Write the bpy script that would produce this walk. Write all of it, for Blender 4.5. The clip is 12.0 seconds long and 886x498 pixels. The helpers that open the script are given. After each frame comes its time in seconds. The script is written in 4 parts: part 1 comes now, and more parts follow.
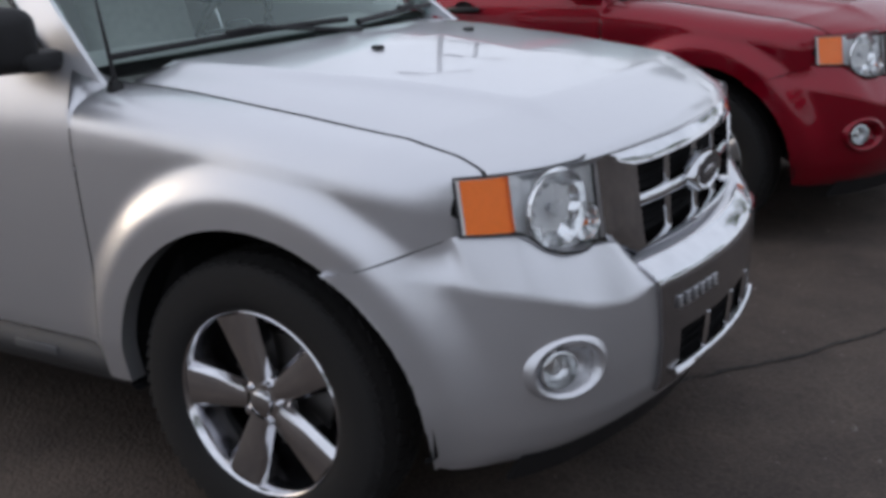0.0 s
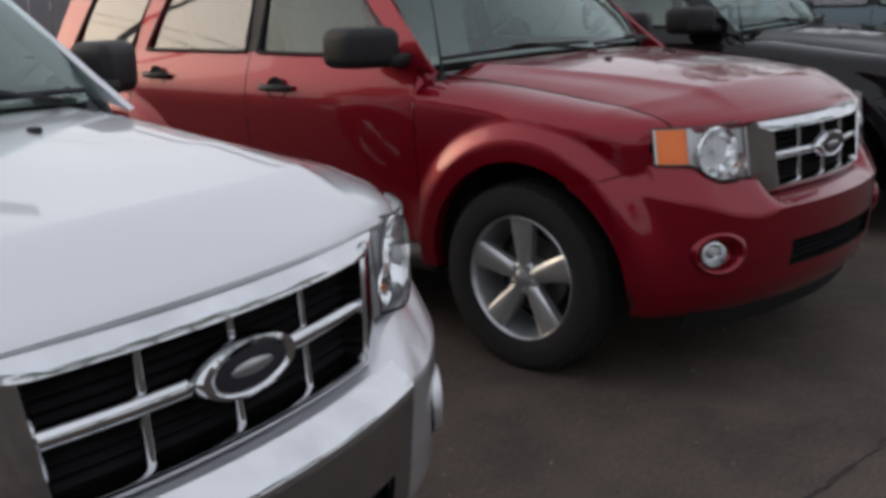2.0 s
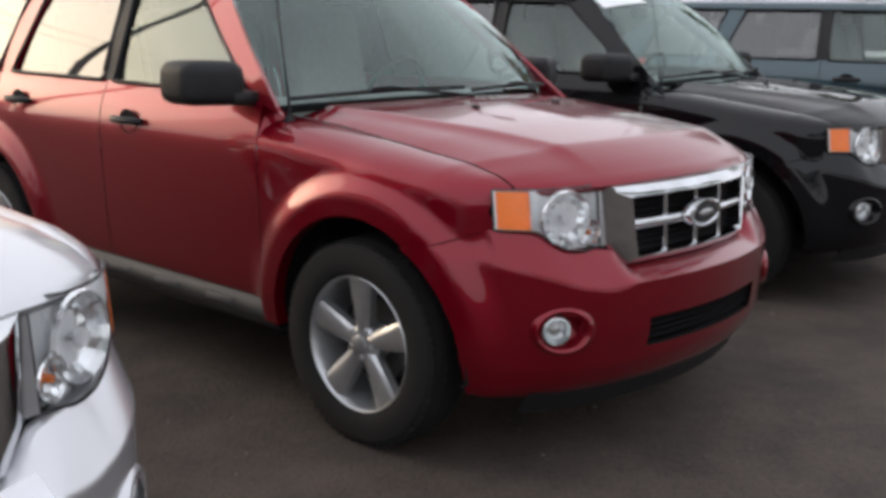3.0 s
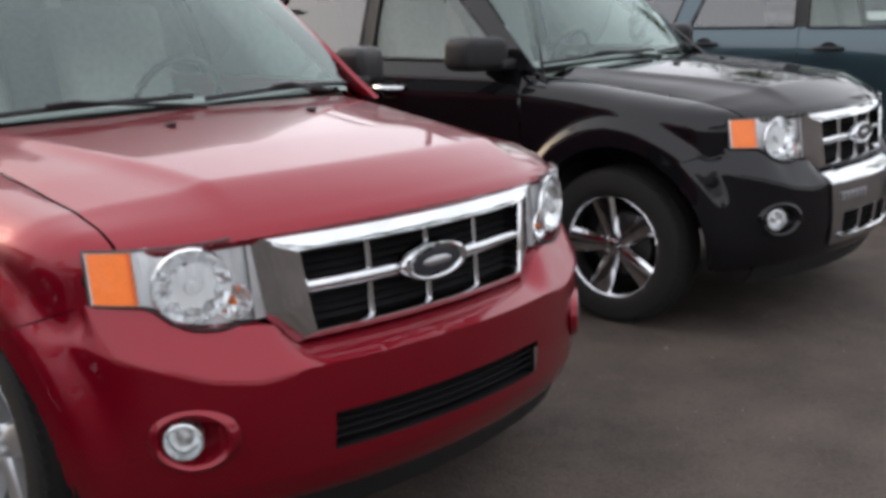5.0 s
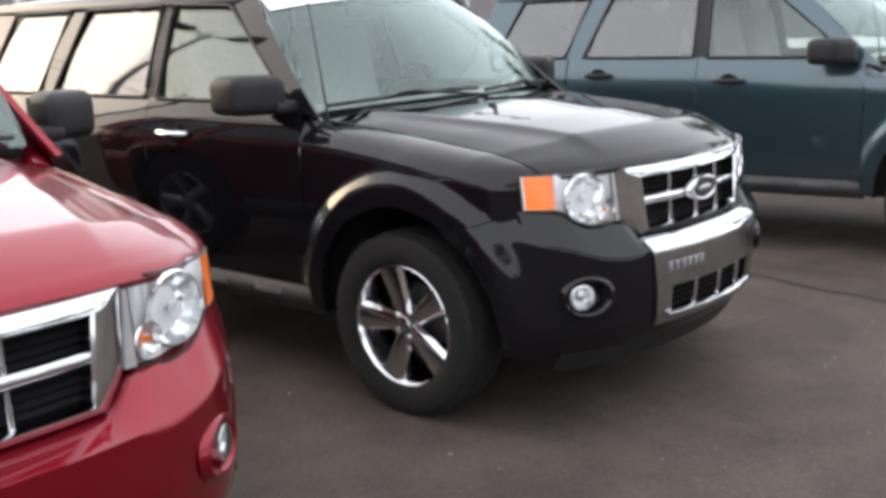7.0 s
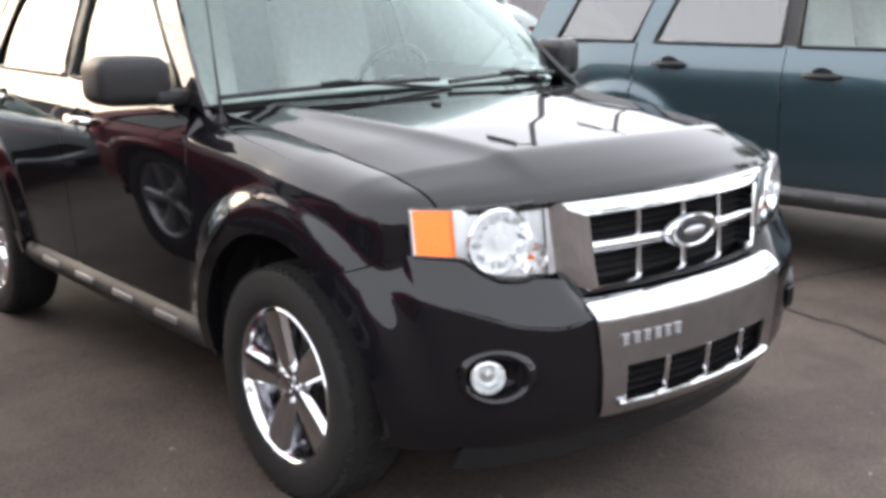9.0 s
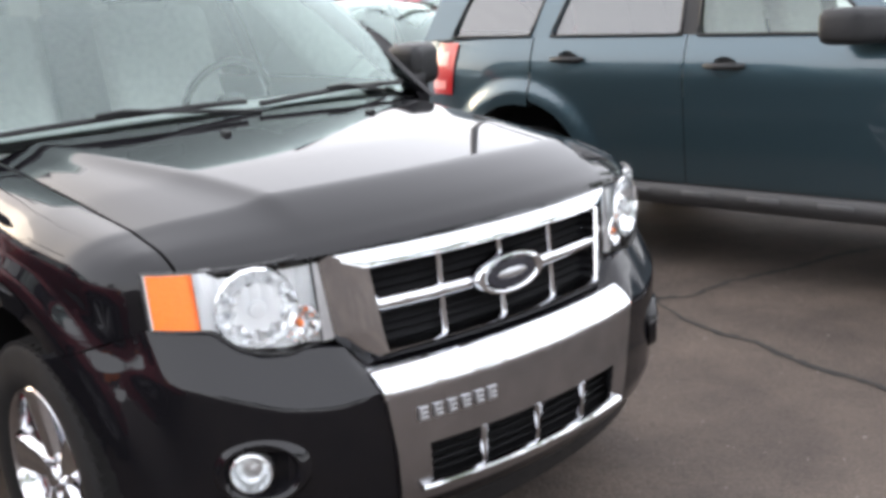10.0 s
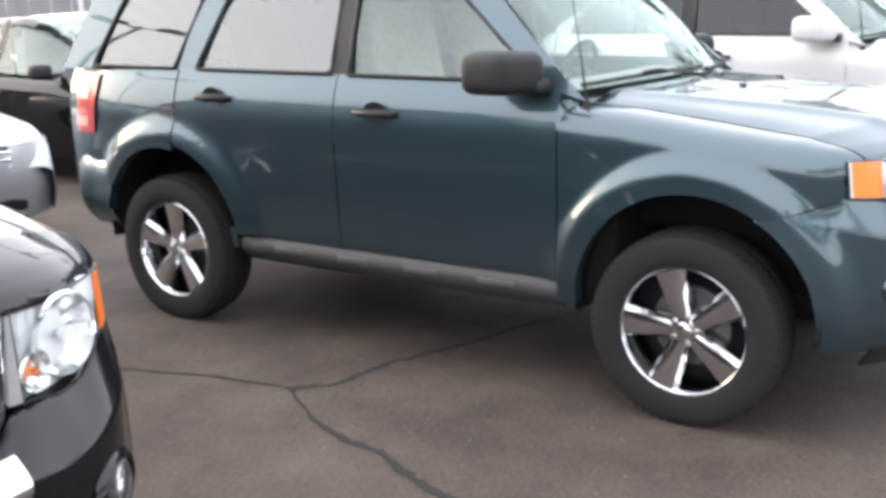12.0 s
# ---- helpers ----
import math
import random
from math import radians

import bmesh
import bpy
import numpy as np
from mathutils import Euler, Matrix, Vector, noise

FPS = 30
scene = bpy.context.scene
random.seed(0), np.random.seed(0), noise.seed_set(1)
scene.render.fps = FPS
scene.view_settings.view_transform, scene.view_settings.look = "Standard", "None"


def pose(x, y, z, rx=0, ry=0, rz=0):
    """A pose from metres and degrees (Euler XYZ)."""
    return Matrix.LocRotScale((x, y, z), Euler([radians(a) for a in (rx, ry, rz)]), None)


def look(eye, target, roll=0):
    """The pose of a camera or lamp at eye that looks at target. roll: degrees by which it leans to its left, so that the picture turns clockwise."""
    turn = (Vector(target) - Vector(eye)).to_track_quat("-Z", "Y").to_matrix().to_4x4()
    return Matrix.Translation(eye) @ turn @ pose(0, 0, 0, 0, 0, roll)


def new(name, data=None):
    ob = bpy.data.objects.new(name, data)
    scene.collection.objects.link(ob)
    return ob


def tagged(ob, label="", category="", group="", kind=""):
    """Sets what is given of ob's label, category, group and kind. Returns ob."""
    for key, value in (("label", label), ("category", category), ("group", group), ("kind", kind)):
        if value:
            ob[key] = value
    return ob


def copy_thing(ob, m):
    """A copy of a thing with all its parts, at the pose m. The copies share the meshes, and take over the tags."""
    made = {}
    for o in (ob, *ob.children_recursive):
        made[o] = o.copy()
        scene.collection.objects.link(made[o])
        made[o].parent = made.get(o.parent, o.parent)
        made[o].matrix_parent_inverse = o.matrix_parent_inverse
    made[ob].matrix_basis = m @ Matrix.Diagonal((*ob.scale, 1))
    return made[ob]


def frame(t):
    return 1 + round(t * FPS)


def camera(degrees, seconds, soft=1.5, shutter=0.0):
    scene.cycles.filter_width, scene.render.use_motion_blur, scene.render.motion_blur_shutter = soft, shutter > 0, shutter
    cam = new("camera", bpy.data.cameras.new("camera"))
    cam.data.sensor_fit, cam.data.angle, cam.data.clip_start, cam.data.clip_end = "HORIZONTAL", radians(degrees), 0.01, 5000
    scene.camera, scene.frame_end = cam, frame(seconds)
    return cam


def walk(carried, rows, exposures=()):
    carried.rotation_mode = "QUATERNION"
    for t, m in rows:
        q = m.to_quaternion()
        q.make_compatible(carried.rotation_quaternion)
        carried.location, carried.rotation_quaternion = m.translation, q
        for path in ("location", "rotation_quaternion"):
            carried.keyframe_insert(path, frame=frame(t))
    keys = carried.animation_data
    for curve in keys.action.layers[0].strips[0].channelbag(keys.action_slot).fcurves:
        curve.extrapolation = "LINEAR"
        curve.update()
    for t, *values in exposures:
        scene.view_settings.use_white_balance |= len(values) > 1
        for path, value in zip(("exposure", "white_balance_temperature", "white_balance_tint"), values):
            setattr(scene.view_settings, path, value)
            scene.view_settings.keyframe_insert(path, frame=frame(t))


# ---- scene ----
cam = camera(46.0, 12.0, soft=3.9)

# seconds, eye x, y, z, heading east of north, pitch, roll
PATH = [
    (0.0, -2.636, -1.509, 1.417, 60.30, -16.96, -2.07),
    (0.5, -2.254, -1.545, 1.400, 56.14, -16.69, -0.19),
    (1.0, -1.928, -1.673, 1.413, 56.38, -16.39, -1.89),
    (1.5, -1.590, -1.850, 1.425, 56.72, -16.04, 0.04),
    (2.0, -1.221, -1.925, 1.378, 57.93, -13.57, -1.81),
    (2.5, -0.938, -2.016, 1.410, 60.69, -13.62, 0.38),
    (3.0, -0.630, -2.178, 1.402, 58.62, -11.96, 1.03),
    (3.2, -0.488, -2.265, 1.425, 59.61, -11.85, 0.17),
    (4.8, 0.630, -2.561, 1.431, 53.78, -13.03, -1.12),
    (5.0, 0.758, -2.631, 1.436, 54.12, -13.24, -1.62),
    (5.5, 1.096, -2.703, 1.425, 56.11, -12.87, 0.21),
    (6.0, 1.362, -2.747, 1.439, 56.92, -13.19, -0.05),
    (6.5, 1.674, -2.857, 1.453, 53.99, -12.25, -0.88),
    (7.0, 1.963, -2.920, 1.439, 54.04, -11.98, -1.84),
    (7.2, 2.098, -2.931, 1.435, 53.59, -11.27, -1.05),
    (8.8, 3.078, -2.933, 1.449, 45.16, -13.42, -0.13),
    (9.0, 3.226, -2.932, 1.437, 45.22, -13.32, -0.37),
    (9.5, 3.581, -2.891, 1.457, 46.20, -13.24, -1.39),
    (10.0, 3.924, -2.956, 1.461, 46.13, -13.76, -3.28),
    (10.5, 4.256, -2.993, 1.457, 50.14, -14.24, -2.64),
    (11.0, 4.606, -2.995, 1.480, 56.41, -13.21, 0.61),
    (11.5, 4.858, -3.029, 1.477, 60.42, -14.47, -0.58),
    (12.0, 5.147, -3.076, 1.478, 55.99, -13.25, -0.90),
]


def eye_pose(x, y, z, heading, pitch, roll):
    h, p = radians(heading), radians(pitch)
    way = Vector((math.sin(h) * math.cos(p), math.cos(h) * math.cos(p), math.sin(p)))
    eye = Vector((x, y, z))
    return look(eye, eye + way, roll)


walk(cam, [(t, eye_pose(*row)) for t, *row in PATH], exposures=[(0.0, 1.4, 6650, 12), (0.6, 1.30, 6750, 12), (1.5, 1.2, 7000, 12), (3.0, 1.85, 7250, 12), (5.5, 2.35, 7300, 12), (7.2, 2.85, 7300, 12), (9.0, 3.35, 7250, 12), (10.2, 3.1, 7250, 12), (11.0, 2.75, 7300, 12), (11.5, 3.1, 7300, 12), (12.0, 3.45, 7200, 12)])

# ---- light ----
world = bpy.data.worlds.new("evening_sky")
scene.world = world
world.use_nodes = True
wn = world.node_tree
sky = wn.nodes.new("ShaderNodeTexSky")
sky.sky_type, sky.sun_disc = "NISHITA", False
sky.sun_elevation, sky.sun_rotation = radians(14), radians(-6)
sky.air_density, sky.dust_density, sky.ozone_density = 1.0, 5.0, 1.5
# a thin even veil of cloud over the clear sky
veil = wn.nodes.new("ShaderNodeMix")
veil.data_type = "RGBA"
veil.inputs["Factor"].default_value = 0.86
veil.inputs["B"].default_value = (3.35, 3.65, 4.25, 1)
wn.links.new(sky.outputs[0], veil.inputs["A"])
wn.links.new(veil.outputs["Result"], wn.nodes["Background"].inputs[0])
wn.nodes["Background"].inputs[1].default_value = 0.105

sun = new("sun", bpy.data.lights.new("sun", "SUN"))
sun.data.energy, sun.data.angle, sun.data.color = 0.12, radians(35), (1.0, 0.92, 0.82)
sun.matrix_world = look((0, 0, 20), Vector((0, 0, 20)) - Vector((math.sin(radians(-6)), math.cos(radians(-6)), math.tan(radians(14)))))


# ---- materials ----
def material(name, color, rough=0.5, metal=0.0, coat=0.0, vary=0.0, scale=20.0, bump=0.0, bump_scale=200.0, spec=0.5, coat_rough=0.03):
    m = bpy.data.materials.new(name)
    m.use_nodes = True
    nt = m.node_tree
    p = nt.nodes["Principled BSDF"]
    p.inputs["Base Color"].default_value = (*color, 1)
    p.inputs["Roughness"].default_value = rough
    p.inputs["Metallic"].default_value = metal
    p.inputs["Specular IOR Level"].default_value = spec
    p.inputs["Coat Weight"].default_value = coat
    p.inputs["Coat Roughness"].default_value = coat_rough
    p.inputs["Coat IOR"].default_value = 1.52
    co = nt.nodes.new("ShaderNodeTexCoord")
    if vary:
        n = nt.nodes.new("ShaderNodeTexNoise")
        n.inputs["Scale"].default_value, n.inputs["Detail"].default_value = scale, 6
        nt.links.new(co.outputs["Object"], n.inputs["Vector"])
        r = nt.nodes.new("ShaderNodeMapRange")
        r.inputs["To Min"].default_value, r.inputs["To Max"].default_value = 1 - vary, 1 + vary
        nt.links.new(n.outputs["Fac"], r.inputs["Value"])
        mx = nt.nodes.new("ShaderNodeMix")
        mx.data_type, mx.blend_type = "RGBA", "MULTIPLY"
        mx.inputs["Factor"].default_value = 1
        mx.inputs["A"].default_value = (*color, 1)
        nt.links.new(r.outputs[0], mx.inputs["B"])
        nt.links.new(mx.outputs["Result"], p.inputs["Base Color"])
        rr = nt.nodes.new("ShaderNodeMapRange")
        rr.inputs["To Min"].default_value, rr.inputs["To Max"].default_value = max(rough - 0.5 * vary * rough, 0), min(rough + 0.7 * vary * rough, 1)
        nt.links.new(n.outputs["Fac"], rr.inputs["Value"])
        nt.links.new(rr.outputs[0], p.inputs["Roughness"])
    if bump:
        n = nt.nodes.new("ShaderNodeTexNoise")
        n.inputs["Scale"].default_value, n.inputs["Detail"].default_value = bump_scale, 5
        nt.links.new(co.outputs["Object"], n.inputs["Vector"])
        b = nt.nodes.new("ShaderNodeBump")
        b.inputs["Strength"].default_value, b.inputs["Distance"].default_value = bump, 0.01
        nt.links.new(n.outputs["Fac"], b.inputs["Height"])
        nt.links.new(b.outputs[0], p.inputs["Normal"])
    return m


def paint(name, color, metal, rough, coat_ior=1.52, spec=0.1):
    """Metallic car paint: flake noise under a clear coat, a little dust."""
    m = material(name, color, rough, metal, coat=1.0, coat_rough=0.02, spec=spec)
    m.node_tree.nodes["Principled BSDF"].inputs["Coat IOR"].default_value = coat_ior
    nt = m.node_tree
    p = nt.nodes["Principled BSDF"]
    co = nt.nodes.new("ShaderNodeTexCoord")
    n = nt.nodes.new("ShaderNodeTexNoise")
    n.inputs["Scale"].default_value, n.inputs["Detail"].default_value = 6, 8
    nt.links.new(co.outputs["Object"], n.inputs["Vector"])
    r = nt.nodes.new("ShaderNodeMapRange")
    r.inputs["To Min"].default_value, r.inputs["To Max"].default_value = 0.005, 0.05
    nt.links.new(n.outputs["Fac"], r.inputs["Value"])
    nt.links.new(r.outputs[0], p.inputs["Coat Roughness"])
    f = nt.nodes.new("ShaderNodeTexNoise")
    f.inputs["Scale"].default_value = 900
    nt.links.new(co.outputs["Object"], f.inputs["Vector"])
    b = nt.nodes.new("ShaderNodeBump")
    b.inputs["Strength"].default_value, b.inputs["Distance"].default_value = 0.08, 0.002
    nt.links.new(f.outputs["Fac"], b.inputs["Height"])
    nt.links.new(b.outputs[0], p.inputs["Normal"])
    return m


def glass(name, tint, ior=1.5, gloss=(1, 1, 1)):
    """A thin pane: tinted see-through with a mirror gloss by Fresnel."""
    m = bpy.data.materials.new(name)
    m.use_nodes = True
    nt = m.node_tree
    nt.nodes.clear()
    out = nt.nodes.new("ShaderNodeOutputMaterial")
    tr = nt.nodes.new("ShaderNodeBsdfTransparent")
    tr.inputs[0].default_value = (*tint, 1)
    gl = nt.nodes.new("ShaderNodeBsdfGlossy")
    gl.inputs["Roughness"].default_value = 0.02
    gl.inputs["Color"].default_value = (*gloss, 1)
    fr = nt.nodes.new("ShaderNodeFresnel")
    fr.inputs["IOR"].default_value = ior
    mx = nt.nodes.new("ShaderNodeMixShader")
    nt.links.new(fr.outputs[0], mx.inputs[0])
    nt.links.new(tr.outputs[0], mx.inputs[1])
    nt.links.new(gl.outputs[0], mx.inputs[2])
    nt.links.new(mx.outputs[0], out.inputs[0])
    return m


SILVER = paint("silver_paint", (0.62, 0.625, 0.65), 0.8, 0.36, 1.42)
RED = paint("red_paint", (0.215, 0.001, 0.011), 0.6, 0.36, 1.44)
BLACK = paint("black_paint", (0.0055, 0.0052, 0.0064), 0.0, 0.25, 1.40, 0.0)
BLUE = paint("blue_paint", (0.036, 0.064, 0.078), 0.7, 0.36, 1.6)
WHITE = paint("white_paint", (0.50, 0.495, 0.50), 0.0, 0.35)
CHROME = material("chrome", (0.62, 0.63, 0.65), 0.05, 1.0, vary=0.25, scale=9)
PANEL = material("bright_bumper_metal", (0.44, 0.44, 0.455), 0.19, 1.0, vary=0.2, scale=14)
SATIN = material("satin_silver", (0.55, 0.56, 0.58), 0.28, 0.9, vary=0.15, scale=30)
WHEELCHROME = material("wheel_chrome", (0.66, 0.66, 0.68), 0.10, 1.0, vary=0.25, scale=14)
ALLOY = material("alloy_wheel", (0.50, 0.51, 0.52), 0.3, 0.8, vary=0.15, scale=25)
RUBBER = material("tyre_rubber", (0.014, 0.0135, 0.0135), 0.8, vary=0.35, scale=14, bump=0.2, bump_scale=120, spec=0.25)
PLASTIC = material("black_plastic", (0.013, 0.013, 0.014), 0.5, spec=0.3, vary=0.3, scale=18, bump=0.15, bump_scale=400)
GREYPLASTIC = material("grey_plastic", (0.035, 0.035, 0.037), 0.55, vary=0.25, scale=18, bump=0.15, bump_scale=400)
ROCKERPAD = material("rocker_pad", (0.075, 0.075, 0.078), 0.4, vary=0.2, scale=25)
DARK = material("dark_inside", (0.013, 0.013, 0.014), 0.9, vary=0.3, spec=0.1)
CABIN = material("cabin_trim", (0.46, 0.455, 0.44), 0.8, vary=0.2, scale=8)
CLOTH = material("grey_seat_cloth", (0.42, 0.41, 0.39), 0.95, vary=0.2, scale=40, bump=0.3, bump_scale=600)
AMBER = material("amber_lens", (1.0, 0.215, 0.036), 0.3, coat=0.5, vary=0.08, scale=60, bump=0.2, bump_scale=90)
REDLENS = material("red_lens", (0.42, 0.006, 0.009), 0.3, coat=0.3, vary=0.15, scale=60)
FOGBOWL = material("fog_lamp_bowl", (0.72, 0.73, 0.74), 0.14, 0.85, vary=0.1, bump=0.4, bump_scale=40)
HOUSING = material("lamp_housing", (0.95, 0.96, 0.97), 0.30, 0.25, vary=0.06, scale=30)
REFLECTOR = material("lamp_reflector", (0.93, 0.94, 0.95), 0.14, 0.8, bump=0.10, bump_scale=34)
EMBLEM = material("emblem_blue", (0.016, 0.018, 0.026), 0.25, coat=1.0, vary=0.1)
PAPER = material("paper", (0.85, 0.86, 0.88), 0.7, vary=0.06, scale=30)
WINDSCREEN = glass("windscreen_glass", (0.86, 0.95, 0.93), 1.85, (0.84, 1.0, 0.96))
SIDEGLASS = glass("side_glass", (0.82, 0.90, 0.86), 1.8, (0.90, 1.0, 0.95))
PRIVACY = glass("privacy_glass", (0.30, 0.31, 0.30), 2.1)
DARKGLASS = glass("dark_tinted_glass", (0.10, 0.11, 0.12), 1.5)
CLEAR = glass("clear_lens", (0.96, 0.97, 0.975), 1.36)


# ---- mesh helpers ----
def finish(name, bm, mat, parent=None, label="", sharp=40):
    me = bpy.data.meshes.new(name)
    bmesh.ops.recalc_face_normals(bm, faces=bm.faces)
    bm.to_mesh(me)
    bm.free()
    for p in me.polygons:
        p.use_smooth = True
    me.set_sharp_from_angle(angle=radians(sharp))
    for m in (mat if isinstance(mat, (list, tuple)) else [mat]):
        me.materials.append(m)
    ob = new(name, me)
    ob.parent = parent
    if label:
        ob["label"] = label
    return ob


def part(name, bm, mat, parent, label="", sharp=40):
    return finish(name, bm, mat, parent, label, sharp)


def thing(name, label, category, group=""):
    return tagged(new(name), label, category, group)


def grid(fn, us, vs, keep=None, thick=0.0, bm=None):
    """A sheet of quads over the values us and vs; fn gives the place of each."""
    bm = bm or bmesh.new()
    rows = [[bm.verts.new(fn(u, v)) for v in vs] for u in us]
    for i in range(len(us) - 1):
        for j in range(len(vs) - 1):
            if keep is None or keep((us[i] + us[i + 1]) / 2, (vs[j] + vs[j + 1]) / 2):
                q = (rows[i][j], rows[i + 1][j], rows[i + 1][j + 1], rows[i][j + 1])
                if len({tuple(round(c, 5) for c in p.co) for p in q}) == 4:
                    bm.faces.new(q)
    loose = [v for v in bm.verts if not v.link_faces]
    bmesh.ops.delete(bm, geom=loose, context="VERTS")
    if thick:
        bmesh.ops.solidify(bm, geom=bm.faces[:], thickness=thick)
    return bm


def span(a, b, n):
    return [a + (b - a) * i / n for i in range(n + 1)]


def flip(bm):
    """The same mesh on the car's other side."""
    bmesh.ops.scale(bm, vec=(1, -1, 1), verts=bm.verts[:])
    bmesh.ops.reverse_faces(bm, faces=bm.faces[:])
    return bm


def box(size, at=(0, 0, 0), bevel=0.0, bm=None, turn=None, seg=2):
    b = bmesh.new()
    bmesh.ops.create_cube(b, size=1)
    bmesh.ops.scale(b, vec=size, verts=b.verts[:])
    if bevel:
        bmesh.ops.bevel(b, geom=b.edges[:], offset=bevel, segments=seg, affect="EDGES", profile=0.5)
    if turn:
        bmesh.ops.transform(b, matrix=turn, verts=b.verts[:])
    bmesh.ops.translate(b, vec=at, verts=b.verts[:])
    if bm is None:
        return b
    join(bm, b)
    return bm


def join(bm, other):
    me = bpy.data.meshes.new("join")
    other.to_mesh(me)
    other.free()
    bm.from_mesh(me)
    bpy.data.meshes.remove(me)
    return bm


def lathe(profile, n=48, axis="y", at=(0, 0, 0)):
    """Turns a profile of (radius, along) round an axis."""
    def fn(u, v):
        r, a = profile[v]
        c, s = r * math.cos(u), r * math.sin(u)
        p = {"y": (c, a, s), "x": (a, c, s), "z": (c, s, a)}[axis]
        return Vector(p) + Vector(at)
    bm = bmesh.new()
    rows = [[bm.verts.new(fn(2 * math.pi * i / n, j)) for j in range(len(profile))] for i in range(n)]
    for i in range(n):
        for j in range(len(profile) - 1):
            q = (rows[i][j], rows[(i + 1) % n][j], rows[(i + 1) % n][j + 1], rows[i][j + 1])
            bm.faces.new(q)
    bmesh.ops.remove_doubles(bm, verts=bm.verts[:], dist=1e-5)
    return bm


def tube(points, radius, n=8, bm=None, closed=False):
    """A round rod along points; radius may be a list."""
    bm = bm or bmesh.new()
    pts = [Vector(p) for p in points]
    rad = radius if isinstance(radius, (list, tuple)) else [radius] * len(pts)
    rings = []
    for i, p in enumerate(pts):
        a = pts[i - 1] if (i or closed) else p
        b = pts[(i + 1) % len(pts)] if (i < len(pts) - 1 or closed) else p
        d = (b - a).normalized()
        side = d.cross(Vector((0, 0, 1)) if abs(d.z) < 0.9 else Vector((1, 0, 0))).normalized()
        up = side.cross(d)
        rings.append([bm.verts.new(p + rad[i] * (math.cos(2 * math.pi * k / n) * side + math.sin(2 * math.pi * k / n) * up)) for k in range(n)])
    last = len(rings) if closed else len(rings) - 1
    for i in range(last):
        a, b = rings[i], rings[(i + 1) % len(rings)]
        for k in range(n):
            bm.faces.new((a[k], a[(k + 1) % n], b[(k + 1) % n], b[k]))
    if not closed:
        bm.faces.new(rings[0][::-1])
        bm.faces.new(rings[-1])
    return bm


def smooth(x, a, b):
    t = min(max((x - a) / (b - a), 0), 1)
    return t * t * (3 - 2 * t)


def table(x, pts):
    """Straight lines through (x, value) pairs, softened a little."""
    if x <= pts[0][0]:
        return pts[0][1]
    for (a, p), (b, q) in zip(pts, pts[1:]):
        if x <= b:
            return p + (q - p) * (x - a) / (b - a)
    return pts[-1][1]


# ---- the shape of the sport utility vehicle: x ahead of the front axle, y to its left, z up ----
ARCH, FLARE, AXLE = 0.440, 0.595, 0.365
BASE = 2.619


def flare(x, z):
    out = 0
    for cx in (0.02, -BASE - 0.0):
        r = math.hypot(x - cx, max(z - AXLE, -0.0) if z > AXLE else 0.0)
        out = max(out, 1 - smooth(r, 0.50, FLARE))
    return out


def side_y(x, z):
    """Half the width of the body at x, z, below the windows."""
    y = table(z, [(0.28, 0.815), (0.36, 0.835), (0.45, 0.855), (0.60, 0.868), (0.80, 0.880), (0.95, 0.886), (1.0, 0.884), (1.05, 0.876), (1.10, 0.862), (1.14, 0.846), (1.18, 0.828)])
    if x > 0.05:
        y -= 0.085 * ((x - 0.05) / 0.45) ** 5
    if x < -2.7:
        y -= 0.085 * ((-2.7 - x) / 0.75) ** 2.4
    return y + 0.036 * flare(x, z)


def upper_x(y):
    """The plan line of grille and headlamps."""
    y = abs(y)
    return 0.785 - 0.2835 * y * y - 0.198 * (y / 0.85) ** 8


def bumper_x(y):
    y = abs(y)
    return 0.868 - 0.30 * y * y - 0.40 * (y / 0.9) ** 10


def hood_edge(y):
    return upper_x(y) - 0.012


def hood_z(x, y):
    y = abs(y)
    d = hood_edge(y) - x
    ridge = table(d, [(0, 0.950), (0.012, 0.968), (0.07, 1.008), (0.13, 1.040), (0.17, 1.058), (0.19, 1.064), (0.45, 1.098), (0.8, 1.132), (1.3, 1.165)])
    c = crease(d)
    over = max(y - c, 0)
    z = ridge - (0.30 * min(over, 0.05) + 0.10 * max(over - 0.05, 0)) * smooth(d, 0.0, 0.19)
    z -= 0.010 * (y / 0.5) ** 2
    return z - 0.05 * smooth(y, 0.66, 0.90) * smooth(d, -0.1, 0.5)


def crease(d):
    """How far from the middle the hood's raised field ends."""
    return 0.47 + 0.16 * smooth(d, 0.05, 1.1)


HOOD_SIDE = 0.735


def cowl_x(y):
    return -0.27 - 0.20 * (y / 0.8) ** 2


def shoulder(x):
    """Height at which the side turns over into the fender's top."""
    return hood_z(x, HOOD_SIDE) - 0.105


